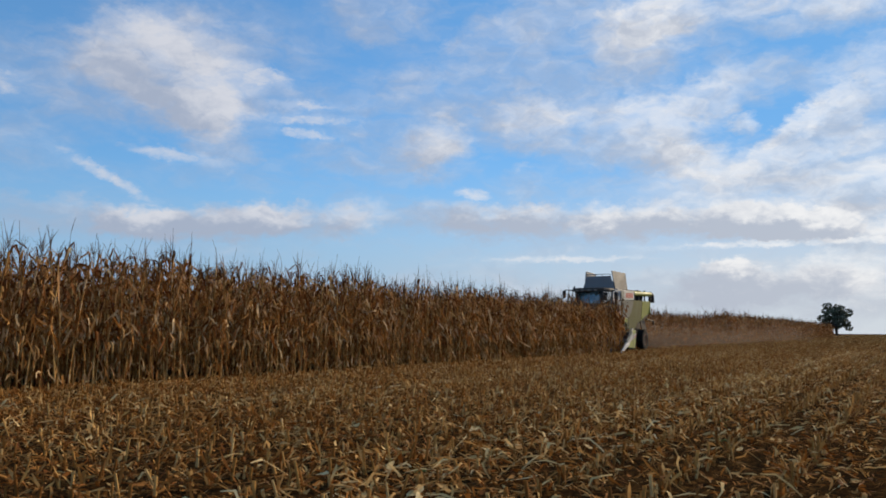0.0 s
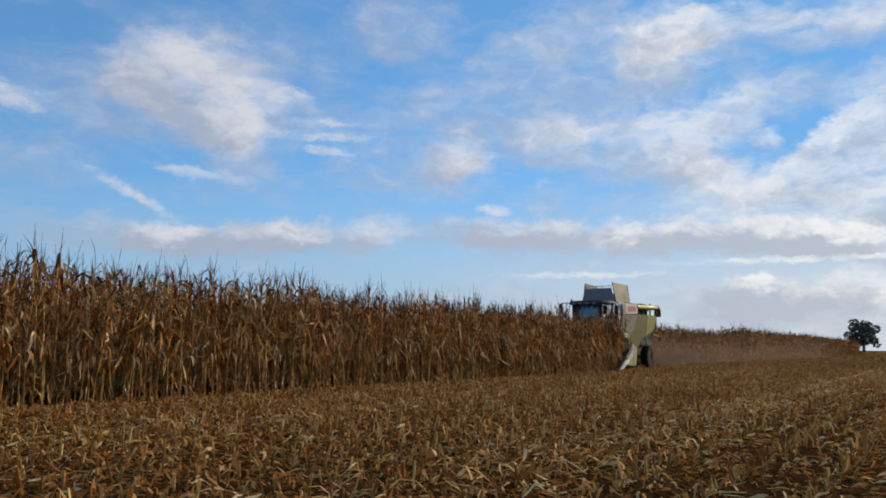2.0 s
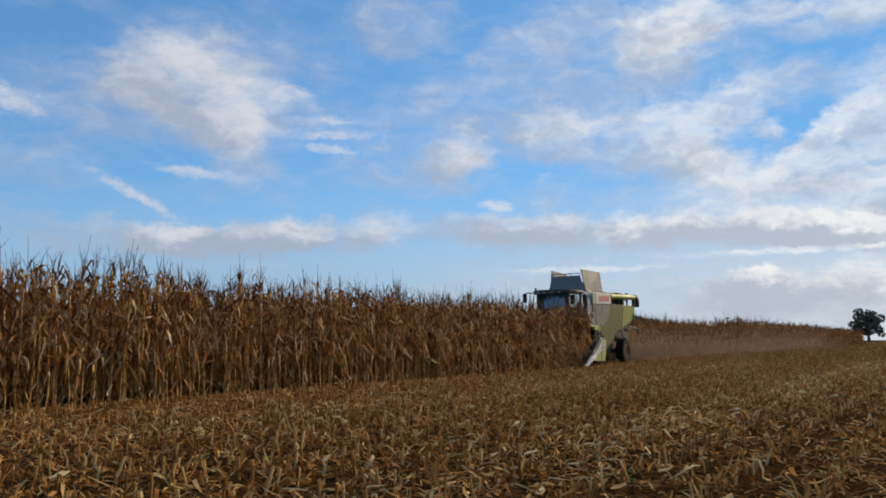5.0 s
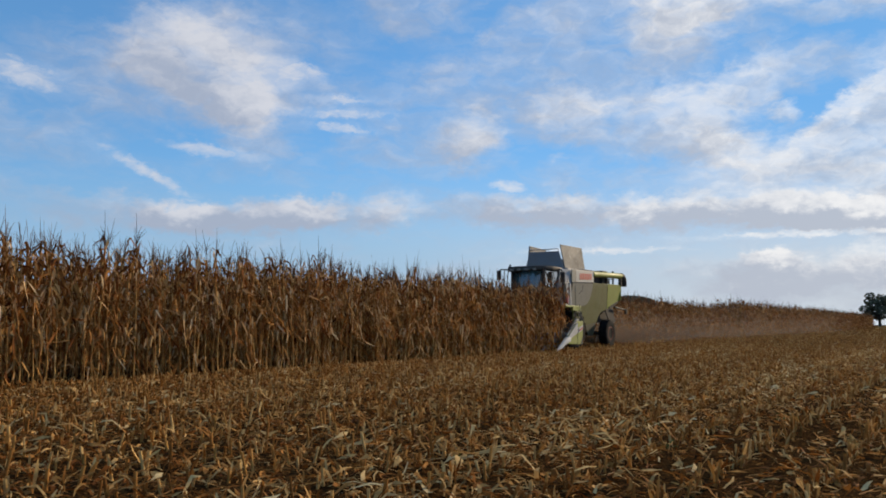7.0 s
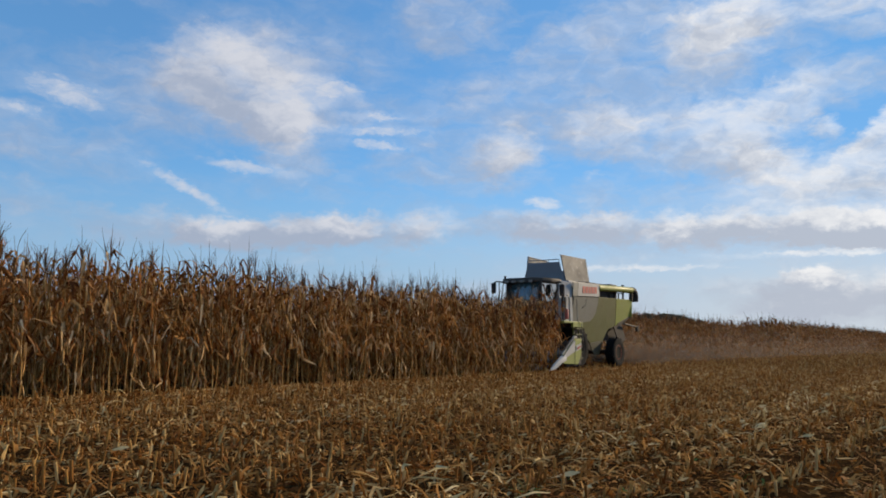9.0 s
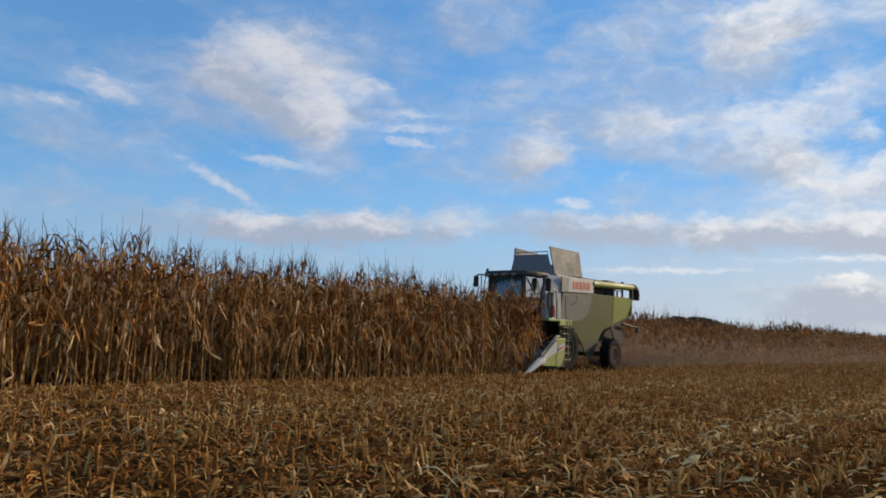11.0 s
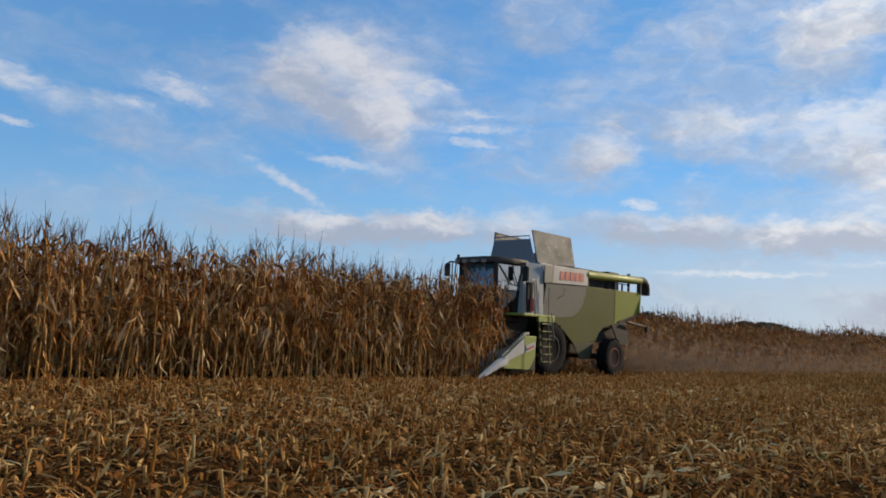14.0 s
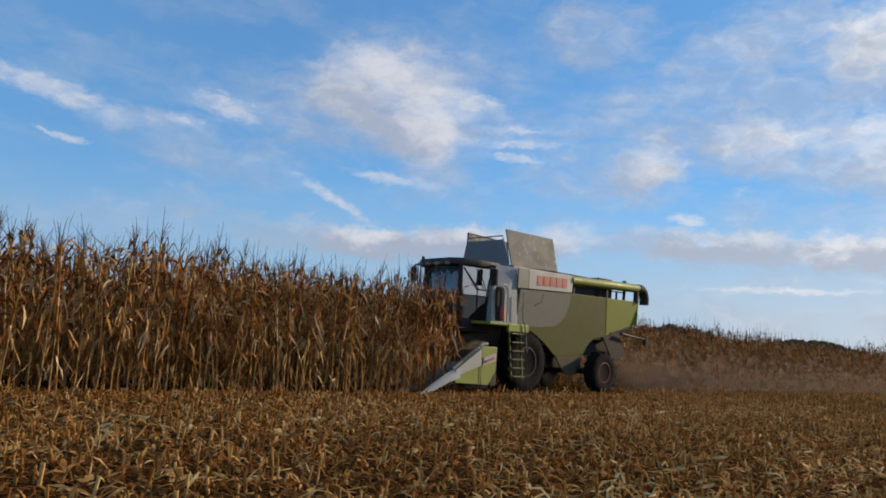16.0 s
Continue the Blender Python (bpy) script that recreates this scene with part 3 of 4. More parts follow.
def build_stubble():
    rng = np.random.default_rng(23)
    fine = [stub_plant(rng) for _ in range(24)]
    plain = [stub_plant(rng, fine=False) for _ in range(12)]
    near, mid, far = [], [], []
    y = EDGE - ROW
    rows = [EDGE - ROW * k for k in range(1, 20)]
    for y in rows:
        near.append(row_spots(rng, y, -26, 32, 0.10))
        mid.append(row_spots(rng, y, 32, 80, 0.24))
        far.append(row_spots(rng, y, 80, 260, 0.8))
    for k in range(8):
        y = EDGE + ROW * k
        mid.append(row_spots(rng, y, HEAD_X + 2.5, 80, 0.24))
        far.append(row_spots(rng, y, 80, 260, 0.8))
    horizon = np.concatenate([row_spots(rng, 0.5 + 2.2 * k, 260, 950, 3.5) for k in range(24)])
    sow("stubble_on_the_horizon", plain, horizon, [STUB, LITTER], rng, "stubble melting into the far field edge", "stubble", size=(0.9, 1.4), thick=7.0)
    keep = lambda s: s[(s[:, 1] > 0.35) & (s[:, 1] > (s[:, 0] + 25) * 0.010) & (s[:, 1] > -3 * (s[:, 0] + 26))]
    sow("stubble", fine, keep(np.concatenate(near)), [STUB, LITTER], rng, "short cut maize stubble with split tops in rows", "stubble", size=(0.75, 1.2), tilt=0.12)
    sow("stubble_further", plain, keep(np.concatenate(mid)), [STUB, LITTER], rng, "short cut maize stubble in long rows", "stubble", size=(0.8, 1.2), tilt=0.12, thick=1.4)
    sow("distant_stubble", plain, np.concatenate(far), [STUB, LITTER], rng, "distant cut maize stubble", "stubble", size=(0.8, 1.25), thick=3.0)
    def weed(rng):
        w = Shape()
        for _ in range(7):
            p, wd, sd = blade(rng, (0, 0, 0.0), rng.uniform(0, 6.28), rng.uniform(0.5, 1.3), rng.uniform(-0.6, 0.4), rng.uniform(0.08, 0.20), rng.uniform(0.015, 0.035), 3, 0.2)
            w.ribbon(p, wd, sd, 0)
        return w.done()
    tufts = np.stack([rng.uniform(-24, 12, 34), rng.uniform(1.0, 4.5, 34)], 1)
    sow("field_weeds", [weed(rng) for _ in range(6)], tufts, [WEED], rng, "small green weeds growing between the stubble", "weeds", size=(0.7, 1.3))
    round_about = [row_spots(rng, EDGE - ROW * k, -45, 60, 0.42) for k in range(20, 40)] + [row_spots(rng, EDGE - ROW * k, -45, -26, 0.28) for k in range(1, 20)]
    sow("stubble_behind", plain, np.concatenate(round_about), [STUB, LITTER], rng, "short cut maize stubble in long rows", "stubble", size=(0.8, 1.2), tilt=0.12, thick=1.3)
    bits = [litter_bit(rng) for _ in range(40)]
    large = [litter_bit(rng, True) for _ in range(16)]

    def scatter(n, x0, x1, y0, y1):
        return np.stack([rng.uniform(x0, x1, n), rng.uniform(y0, y1, n)], 1)
    strewn = keep(scatter(100000, -27, 26, 0.3, 14.8))
    # the strip that the wheels ran over carries less chopped straw
    strewn = strewn[rng.random(len(strewn)) < np.where(strewn[:, 1] < 2.5 + 0.3 * np.sin(strewn[:, 0] * 1.3), 0.72, 1.0)]
    strewn = strewn[(np.abs(strewn[:, 1] - 1.7) > 0.22) | (rng.random(len(strewn)) < 0.25)]
    sow("maize_litter", bits, strewn, [LITTER], rng,
        "brown chopped maize leaves strewn on the soil", "litter", size=(0.6, 1.4), tilt=0.35)
    patches = keep(scatter(44000, -26, 26, 0.4, 14.2))
    dense = np.exp(-((patches[:, 1] - 3.4) / 0.75) ** 2) + 0.55 * np.exp(-((patches[:, 1] - 9.2) / 0.8) ** 2) + 0.18
    lumpy = 0.5 + 0.5 * np.sin(patches[:, 0] * 2.1 + 1.7 * np.sin(patches[:, 0] * 0.63)) * np.sin(patches[:, 1] * 3.1 + patches[:, 0])
    sow("husk_litter", large, patches[rng.random(len(patches)) < dense * (0.22 + 0.72 * lumpy)], [PALE_HUSK], rng,
        "pale husks and leaf strips lying in a loose swath", "litter", size=(0.8, 1.7), tilt=0.3)
    wide = np.concatenate([keep(scatter(22000, 24, 80, 0.5, 20)), scatter(9000, -45, 60, -16, 0.4), scatter(3500, -45, -26, 0.4, 14.2)])
    sow("litter_further", large, wide, [LITTER], rng,
        "chopped maize straw between the stubble rows", "litter", size=(0.8, 1.6), tilt=0.2)


build_stubble()

# ---------------------------------------------------------------- far trees


def leaf_cloud(rng, centres, radii, per, size):
    """Small leaf clumps scattered through lobes: verts and quads."""
    vs, qs, base = [], [], 0
    for c, r in zip(centres, radii):
        n = max(6, int(per * r * r))
        d = rng.normal(0, 1, (n, 3))
        d /= np.linalg.norm(d, axis=1, keepdims=True)
        p = np.asarray(c) + d * (r * rng.uniform(0.45, 1.08, n) ** 0.5)[:, None] * np.array([1, 1, 0.8])
        a, b = rng.normal(0, 1, (2, n, 3))
        a /= np.linalg.norm(a, axis=1, keepdims=True)
        b = np.cross(a, b)
        b /= np.linalg.norm(b, axis=1, keepdims=True)
        s = (size * rng.uniform(0.5, 1.3, n))[:, None]
        quad = np.stack([p - a * s - b * s * 0.5, p + a * s - b * s * 0.6, p + a * s * 0.8 + b * s * 0.5, p - a * s * 0.7 + b * s * 0.6], 1)
        vs.append(quad.reshape(-1, 3))
        qs.append(np.arange(n * 4).reshape(n, 4) + base)
        base += n * 4
    return np.concatenate(vs), np.concatenate(qs)


def bm_new():
    return bmesh.new()


def part(name, bm, mat, parent, label="", smooth=False):
    """Links a bmesh, written in metres of the place, as one mesh under a thing."""
    me = bpy.data.meshes.new(name)
    root = parent
    while root.parent:
        root = root.parent
    bmesh.ops.translate(bm, verts=bm.verts, vec=-root.location)
    bmesh.ops.recalc_face_normals(bm, faces=bm.faces)
    bm.to_mesh(me)
    bm.free()
    me.materials.append(mat)
    if smooth:
        me.polygons.foreach_set("use_smooth", np.ones(len(me.polygons), bool))
        me.set_sharp_from_angle(angle=radians(35))
    ob = new(name, me)
    ob.parent = parent
    if label:
        tagged(ob, label)
    return ob


def rod(bm, path, radius, sides=10, caps=True):
    """A bent bar through the given points; radius may be one number or one for each point."""
    pts = [Vector(p) for p in path]
    radii = radius if isinstance(radius, (list, tuple)) else [radius] * len(pts)
    rings = []
    for i, p in enumerate(pts):
        ahead = (pts[min(i + 1, len(pts) - 1)] - pts[max(i - 1, 0)]).normalized()
        side = ahead.cross(Vector((0, 0, 1)) if abs(ahead.z) < 0.9 else Vector((1, 0, 0))).normalized()
        up = side.cross(ahead)
        rings.append([bm.verts.new(p + (side * math.cos(a) + up * math.sin(a)) * radii[i])
                      for a in (2 * math.pi * k / sides for k in range(sides))])
    for r0, r1 in zip(rings, rings[1:]):
        for k in range(sides):
            bm.faces.new((r0[k], r0[(k + 1) % sides], r1[(k + 1) % sides], r1[k]))
    if caps:
        bm.faces.new(rings[0][::-1])
        bm.faces.new(rings[-1])
    return bm


def block(bm, x0, x1, y0, y1, z0, z1, bevel=0.02, segments=2):
    got = bmesh.ops.create_cube(bm, size=1.0)
    verts = got["verts"]
    for v in verts:
        v.co = Vector((x0 + (v.co.x + 0.5) * (x1 - x0), y0 + (v.co.y + 0.5) * (y1 - y0), z0 + (v.co.z + 0.5) * (z1 - z0)))
    if bevel:
        edges = list({e for v in verts for e in v.link_edges})
        bmesh.ops.bevel(bm, geom=edges, offset=bevel, segments=segments, affect="EDGES", profile=0.6)
    return bm


def slab(bm, corners, thickness, bevel=0.01):
    """A plate of the given outline (points in space, in order), thickened along its normal."""
    pts = [Vector(c) for c in corners]
    normal = (pts[1] - pts[0]).cross(pts[2] - pts[0]).normalized()
    a = [bm.verts.new(p) for p in pts]
    b = [bm.verts.new(p + normal * thickness) for p in pts]
    n = len(pts)
    faces = [bm.faces.new(a[::-1]), bm.faces.new(b)]
    faces += [bm.faces.new((a[i], a[(i + 1) % n], b[(i + 1) % n], b[i])) for i in range(n)]
    if bevel:
        edges = list({e for f in faces for e in f.edges})
        bmesh.ops.bevel(bm, geom=edges, offset=bevel, segments=2, affect="EDGES", profile=0.6)
    return bm


def turned(bm, centre, profile, sides=40):
    """A body turned about the y axis: profile of (radius, y offset)."""
    c = Vector(centre)
    rings = [[bm.verts.new(c + Vector((math.cos(a) * r, y, math.sin(a) * r))) for a in (2 * math.pi * k / sides for k in range(sides))]
             for r, y in profile]
    for r0, r1 in zip(rings, rings[1:]):
        for k in range(sides):
            bm.faces.new((r0[k], r0[(k + 1) % sides], r1[(k + 1) % sides], r1[k]))
    bm.faces.new(rings[0][::-1])
    bm.faces.new(rings[-1])
    return bm


def build_oak():
    rng = np.random.default_rng(5)
    root = new("oak_tree")
    root.location = (569.0, 48.6, 0.0)
    base, big = Vector(root.location), 1.72
    tagged(root, "lone broad oak in dark green leaf on the field's far edge", "tree")
    bm = bm_new()
    rod(bm, [base + Vector(p) * big for p in ((0, 0, -0.3), (0.1, 0.1, 1.6), (0.0, 0.2, 3.6), (0.2, 0.0, 7.5))], [1.15, 0.85, 0.75, 0.4], 10)
    part("trunk", bm, BARK, root)
    tips = []
    for i in range(15):
        a, up = i * 2.4 + rng.uniform(-0.3, 0.3), 3.4 + 8.2 * (i / 14) + rng.uniform(-0.4, 0.4)
        reach = 6.2 * math.sqrt(max(0.08, 1 - ((up - 6.6) / 6.0) ** 2)) * rng.uniform(0.6, 1.0)
        tip = base + Vector((math.cos(a) * reach, math.sin(a) * reach, up)) * big
        foot = base + Vector((0.05, 0.1, min(2.2 + up * 0.25, 6.5))) * big
        mid = foot.lerp(tip, 0.5) + Vector((0, 0, 0.7))
        bm = bm_new()
        rod(bm, [foot, mid, tip], [0.36, 0.22, 0.10], 7)
        part("limb", bm, BARK, root)
        tips.append(tip)
    centres = [tuple(t) for t in tips] + [tuple(base + Vector(p) * big) for p in ((0, 0, 9.5), (1.0, -1.8, 8.0), (-0.5, 2.2, 8.2), (0, 3.6, 5.6), (0, -3.2, 5.2), (0.5, 0.4, 6.2), (-1.0, 4.6, 3.6), (0.6, -4.2, 3.0), (1.2, 2.0, 4.0), (-0.6, -1.6, 4.2))]
    radii = [rng.uniform(1.3, 2.0) * big for _ in tips] + [2.4 * big, 2.3 * big, 2.2 * big, 1.6 * big, 1.6 * big, 2.2 * big, 1.4 * big, 1.5 * big, 1.6 * big, 1.7 * big]
    v, q = leaf_cloud(rng, centres, radii, 19, 0.56)
    crown = quads_object("crown", v - np.array(base), q, None, [LEAFAGE])
    crown.parent = root


def build_wood(seed, x, y, deep, wide, tall):
    rng = np.random.default_rng(seed)
    centres, radii = [], []
    for _ in range(150):
        u = rng.normal(0, 0.42)
        px, py = x + rng.normal(0, deep) - u * wide * 0.4, y + u * wide
        h = rng.uniform(0.62, 1.05) * tall * (1.05 - 0.35 * abs(u))
        for k in range(3):
            centres.append((px + rng.normal(0, 3), py + rng.normal(0, 3), float(hill(px, py)) + h * (0.35 + 0.28 * k)))
            radii.append(rng.uniform(3.0, 5.0))
    v, q = leaf_cloud(rng, centres, radii, 3.2, 1.6)
    tagged(quads_object("distant_wood", v, q, None, [LEAFAGE]), "distant dark wood on the skyline", "wood", kind="stuff")


build_oak()
build_wood(9, 1110, 428, 22, 62, 19.5)
build_wood(12, 560, 322, 10, 42, 28)

# ---------------------------------------------------------------- the combine harvester
MID = 17.2                       # its centre line


def flank(x, off=0.0, z=3.25):
    """The side of the hull, which narrows a little towards the back and leans in below."""
    lean = 0.18
    return 15.80 + off + 0.04 * (x - 18.4) + lean * max(0.0, 3.25 - z)


def side(points, off=0.0, mirror=False):
    """Outline (x, z) laid on the hull's side, or on the opposite one."""
    out = [(x, flank(x, off, z), z) for x, z in points]
    return [(x, 2 * MID - y, z) for x, y, z in out][::-1] if mirror else out


def wheel(parent, name, x, y, radius, width, rim_radius, lugs, outward):
    bm = bm_new()
    w = width / 2
    turned(bm, (x, y, radius), [(rim_radius, -w * 0.85), (rim_radius * 1.15, -w * 0.97), (radius * 0.86, -w), (radius * 0.94, -w * 0.88), (radius * 0.955, -w * 0.4),
                                (radius * 0.955, w * 0.4), (radius * 0.94, w * 0.88), (radius * 0.86, w), (rim_radius * 1.15, w * 0.97), (rim_radius, w * 0.85)], 44)
    thing = part(name, bm, TYRE, parent, "dusty black tractor tyre with deep lugs", smooth=True)
    hub = Vector((x, y, radius)) - parent.location
    for sgn in (-1, 1):
        me = bpy.data.meshes.new("lug")
        cs = []
        for r in (radius * 0.93, radius):
            for ang, yy in ((0.0, 0.02), (0.20, w * 0.98)):
                for da in (-0.035, 0.035):
                    cs.append((math.cos(ang + da) * r, sgn * yy, math.sin(ang + da) * r))
        me.from_pydata(cs, [], [(4, 5, 7, 6), (0, 2, 6, 4), (1, 5, 7, 3), (0, 4, 5, 1), (2, 3, 7, 6), (0, 1, 3, 2)])
        me.materials.append(TYRE)
        for k in range(lugs):
            lug = new("lug", me)
            lug.parent = thing
            lug.location = hub
            lug.rotation_euler = (0, 2 * math.pi * (k + (0.25 if sgn > 0 else -0.25)) / lugs, 0)
    bm = bm_new()
    s = outward
    turned(bm, (x, y, radius), [(rim_radius * 1.02, -s * w * 0.6), (rim_radius * 1.04, s * w * 0.9), (rim_radius * 0.92, s * w * 0.92), (rim_radius * 0.82, s * w * 0.45),
                                (rim_radius * 0.45, s * w * 0.35), (rim_radius * 0.40, s * w * 0.62), (rim_radius * 0.16, s * w * 0.66), (rim_radius * 0.1, s * w * 0.66)][::1], 36)
    # front rims are coloured black for the shadow around the front wheels
    part("rim", bm, RIM if radius < 0.8 else BLACK, thing, "dusty rusty red wheel rim" if radius < 0.8 else "dusty front wheel rim, blackened as if in shade", smooth=True)
    return thing


def build_combine():
    root = new("combine_harvester")
    root.location = (19.2, MID, 0.0)
    tagged(root, "dusty green and pale grey combine harvester cutting maize", "combine harvester")
    add = lambda name, bm, mat, label="", smooth=False, parent=root: part(name, bm, mat, parent, label, smooth)

    # chassis and inner works, coloured black for the shadow under the hull
    bm = bm_new()
    block(bm, 18.9, 25.0, 16.62, 17.78, 1.25, 3.2, 0.05)
    block(bm, 18.9, 25.4, 16.30, 18.10, 2.3, 3.2, 0.05)
    block(bm, 19.4, 23.2, 16.75, 17.65, 0.75, 1.4, 0.05)
    add("chassis", bm, BLACK, "dusty chassis under the panels, blackened for shade")
    bm = bm_new()
    rod(bm, [(19.15, 15.9, 0.93), (19.15, 18.5, 0.93)], 0.16, 12)
    add("front_axle", bm, DARK)
    bm = bm_new()
    rod(bm, [(23.25, 16.0, 0.70), (23.25, 18.4, 0.70)], 0.11, 12)
    add("rear_axle", bm, DARK)

    # hull side panels: pale front part, green rear part, both sides
    front = [(18.65, 3.18), (21.33, 3.26), (21.39, 2.93), (21.28, 2.49), (21.04, 2.25), (20.78, 2.11), (19.88, 2.04), (18.74, 2.03)]
    rear = [(21.33, 3.26), (23.53, 3.30), (23.93, 1.97), (23.12, 1.82), (22.85, 1.58), (22.71, 1.27),
            (21.19, 1.12), (20.92, 1.26), (20.3, 1.6), (19.6, 1.90), (18.74, 2.025), (19.88, 2.035), (20.78, 2.11), (21.04, 2.25), (21.28, 2.49), (21.39, 2.93)]
    tail = [(23.545, 3.30), (25.71, 3.34), (25.76, 3.0), (25.74, 2.50), (23.945, 1.97)]
    skirt = [(21.20, 1.11), (22.70, 1.26), (22.54, 0.57), (21.91, 0.56), (21.56, 0.80)]
    for m in (False, True):
        for name, outline, mat, label in (("front_side_panel", front, PALE, "dusty pale grey side panel"),
                                          ("side_panel", rear, GREEN, "dusty green side panel"),
                                          # the tail's lighter green holds the sun a turned face would catch
                                          ("tail_side_panel", tail, LIME, "green tail panel, brightened as if turned to the sun"),
                                          ("lower_skirt", skirt, OLIVE, "dusty olive grey lower skirt")):
            bm = bm_new()
            slab(bm, side(outline, 0.012 if name == "lower_skirt" else 0.0, m), 0.05, 0.012)
            add(name, bm, mat, label)
        # dark strip puts the shade of the tail's underside into colour
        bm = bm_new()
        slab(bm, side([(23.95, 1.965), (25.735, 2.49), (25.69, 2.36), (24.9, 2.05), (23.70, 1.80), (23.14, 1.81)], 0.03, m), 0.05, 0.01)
        add("shaded_tail_edge", bm, BROWNED, "tail panel's lower edge, coloured dark as shade")
    # tail ends and engine bay roof
    bm = bm_new()
    slab(bm, [(25.70, 16.12, 2.50), (25.70, 18.28, 2.50), (25.74, 18.28, 3.33), (25.74, 16.12, 3.33)], 0.05)
    add("tail_panel", bm, LIME)
    bm = bm_new()
    block(bm, 21.4, 25.65, 16.55, 18.2, 3.16, 3.30, 0.03)
    add("engine_deck", bm, DARK)
    bm = bm_new()
    block(bm, 21.4, 23.3, 16.35, 18.1, 3.28, 3.80, 0.06)
    add("engine_cover", bm, DARK, "black engine cover behind the tank")
    bm = bm_new()
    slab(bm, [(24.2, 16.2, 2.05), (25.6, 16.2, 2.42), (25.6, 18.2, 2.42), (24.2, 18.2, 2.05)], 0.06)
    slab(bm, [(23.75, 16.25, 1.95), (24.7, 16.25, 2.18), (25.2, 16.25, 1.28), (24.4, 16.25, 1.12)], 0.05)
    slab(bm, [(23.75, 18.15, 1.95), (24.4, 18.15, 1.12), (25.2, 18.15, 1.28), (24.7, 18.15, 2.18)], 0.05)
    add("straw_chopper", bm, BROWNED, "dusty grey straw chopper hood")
    for k in range(6):
        bm = bm_new()
        slab(bm, [(24.95, 16.45 + k * 0.30, 1.28), (25.35, 16.45 + k * 0.30, 1.12), (25.35, 16.47 + k * 0.30, 1.32), (24.95, 16.47 + k * 0.30, 1.45)], 0.02, 0)
        add("spreader_vane", bm, DARK)
    bm = bm_new()
    rod(bm, [(24.7, 16.1, 2.10), (25.6, 16.08, 2.02), (26.35, 16.08, 1.97)], [0.05, 0.045, 0.04], 8)
    block(bm, 26.2, 26.42, 16.02, 16.14, 1.74, 2.02, 0.02)
    add("rear_light_arm", bm, BLACK, "black rear light arm")

    # grain tank
    bm = bm_new()
    block(bm, 18.46, 21.36, 16.0, 18.4, 3.14, 3.86, 0.03)
    add("grain_tank", bm, GREY, "slate grey grain tank")
    for m in (False, True):
        bm = bm_new()
        slab(bm, side([(18.99, 3.19), (18.99, 3.80), (21.37, 3.85), (21.34, 3.28)], 0.0, m)[::-1], 0.04, 0.01)
        band = add("tank_side_band", bm, WHITE, "off-white tank band with red lettering shapes")
        bm = bm_new()
        slab(bm, side([(18.46, 3.16), (18.45, 3.77), (18.975, 3.80), (18.975, 3.19)], 0.0, m)[::-1], 0.04, 0.01)
        add("tank_corner_panel", bm, PALE)
        for k in range(5):
            a = 19.42 + k * 0.335
            bm = bm_new()
            z0, z1 = 3.345 + k * 0.012, 3.645 + k * 0.012
            slab(bm, side([(a, z0), (a, z1), (a + 0.27, z1 + 0.01), (a + 0.27, z0 + 0.01)], -0.044, m)[::-1], 0.008, 0)
            part("lettering_bar", bm, RED, band, "red bar")
    # opened tank flaps
    flaps = [("tank_flap", [(18.60, 16.22, 3.86), (20.86, 16.18, 3.94), (20.58, 16.22, 4.98), (18.42, 16.38, 5.01)], "raised tank flap of scratched grey metal"),
             ("tank_flap", [(18.60, 18.22, 3.86), (18.46, 18.04, 5.01), (20.58, 18.18, 4.98), (20.86, 18.22, 3.94)], "raised tank flap of scratched grey metal"),
             ("front_tank_flap", [(18.52, 16.24, 3.86), (18.41, 16.42, 4.68), (18.41, 18.0, 4.68), (18.52, 18.30, 3.86)], "raised front tank flap of grey metal"),
             ("rear_tank_flap", [(20.90, 16.24, 3.94), (20.90, 18.2, 3.94), (20.80, 18.0, 4.5), (20.80, 16.4, 4.5)], "raised rear tank flap of grey metal")]
    for name, outline, label in flaps:
        bm = bm_new()
        slab(bm, outline, 0.035, 0.008)
        flap = add(name, bm, FLAP if name == "tank_flap" else GREY, label)
        bm = bm_new()
        pts = [Vector(p) for p in outline]
        mid = sum(pts, Vector()) / 4
        for a, b in zip(pts, pts[1:] + pts[:1]):
            rod(bm, [a.lerp(mid, 0.02), b.lerp(mid, 0.02)], 0.022, 6)
        part("flap_edge", bm, GREY, flap)
    bm = bm_new()
    rod(bm, [(18.40, 16.42, 4.66), (18.38, 16.44, 4.80), (18.38, 17.98, 4.80), (18.40, 18.0, 4.66)], 0.02, 8)
    for yy in (16.95, 17.45):
        rod(bm, [(18.40, yy, 4.66), (18.38, yy, 4.80)], 0.014, 6)
    add("flap_rail", bm, GREY, "grey rail above the front tank flap")
    # seams on the hull
    for a, b in (((18.72, 3.17), (21.34, 3.25)), ((23.54, 3.29), (23.93, 1.98))):
        bm = bm_new()
        rod(bm, [(x, flank(x, -0.002, z), z) for x, z in (a, b)], 0.006, 5)
        add("panel_seam", bm, DARK)
    bm = bm_new()
    block(bm, 18.6, 21.9, 16.18, 16.30, 3.86, 3.90, 0.01)
    block(bm, 20.9, 22.9, 16.22, 18.1, 3.90, 3.945, 0.01)
    add("tank_rim", bm, DARK)

    # unloading auger along the tank
    bm = bm_new()
    rod(bm, [(21.35, 15.98, 3.70), (23.0, 16.03, 3.755), (25.85, 16.13, 3.84)], 0.155, 20)
    auger = add("unloading_auger", bm, LIME, "green unloading auger tube folded along the top", smooth=True)
    bm = bm_new()
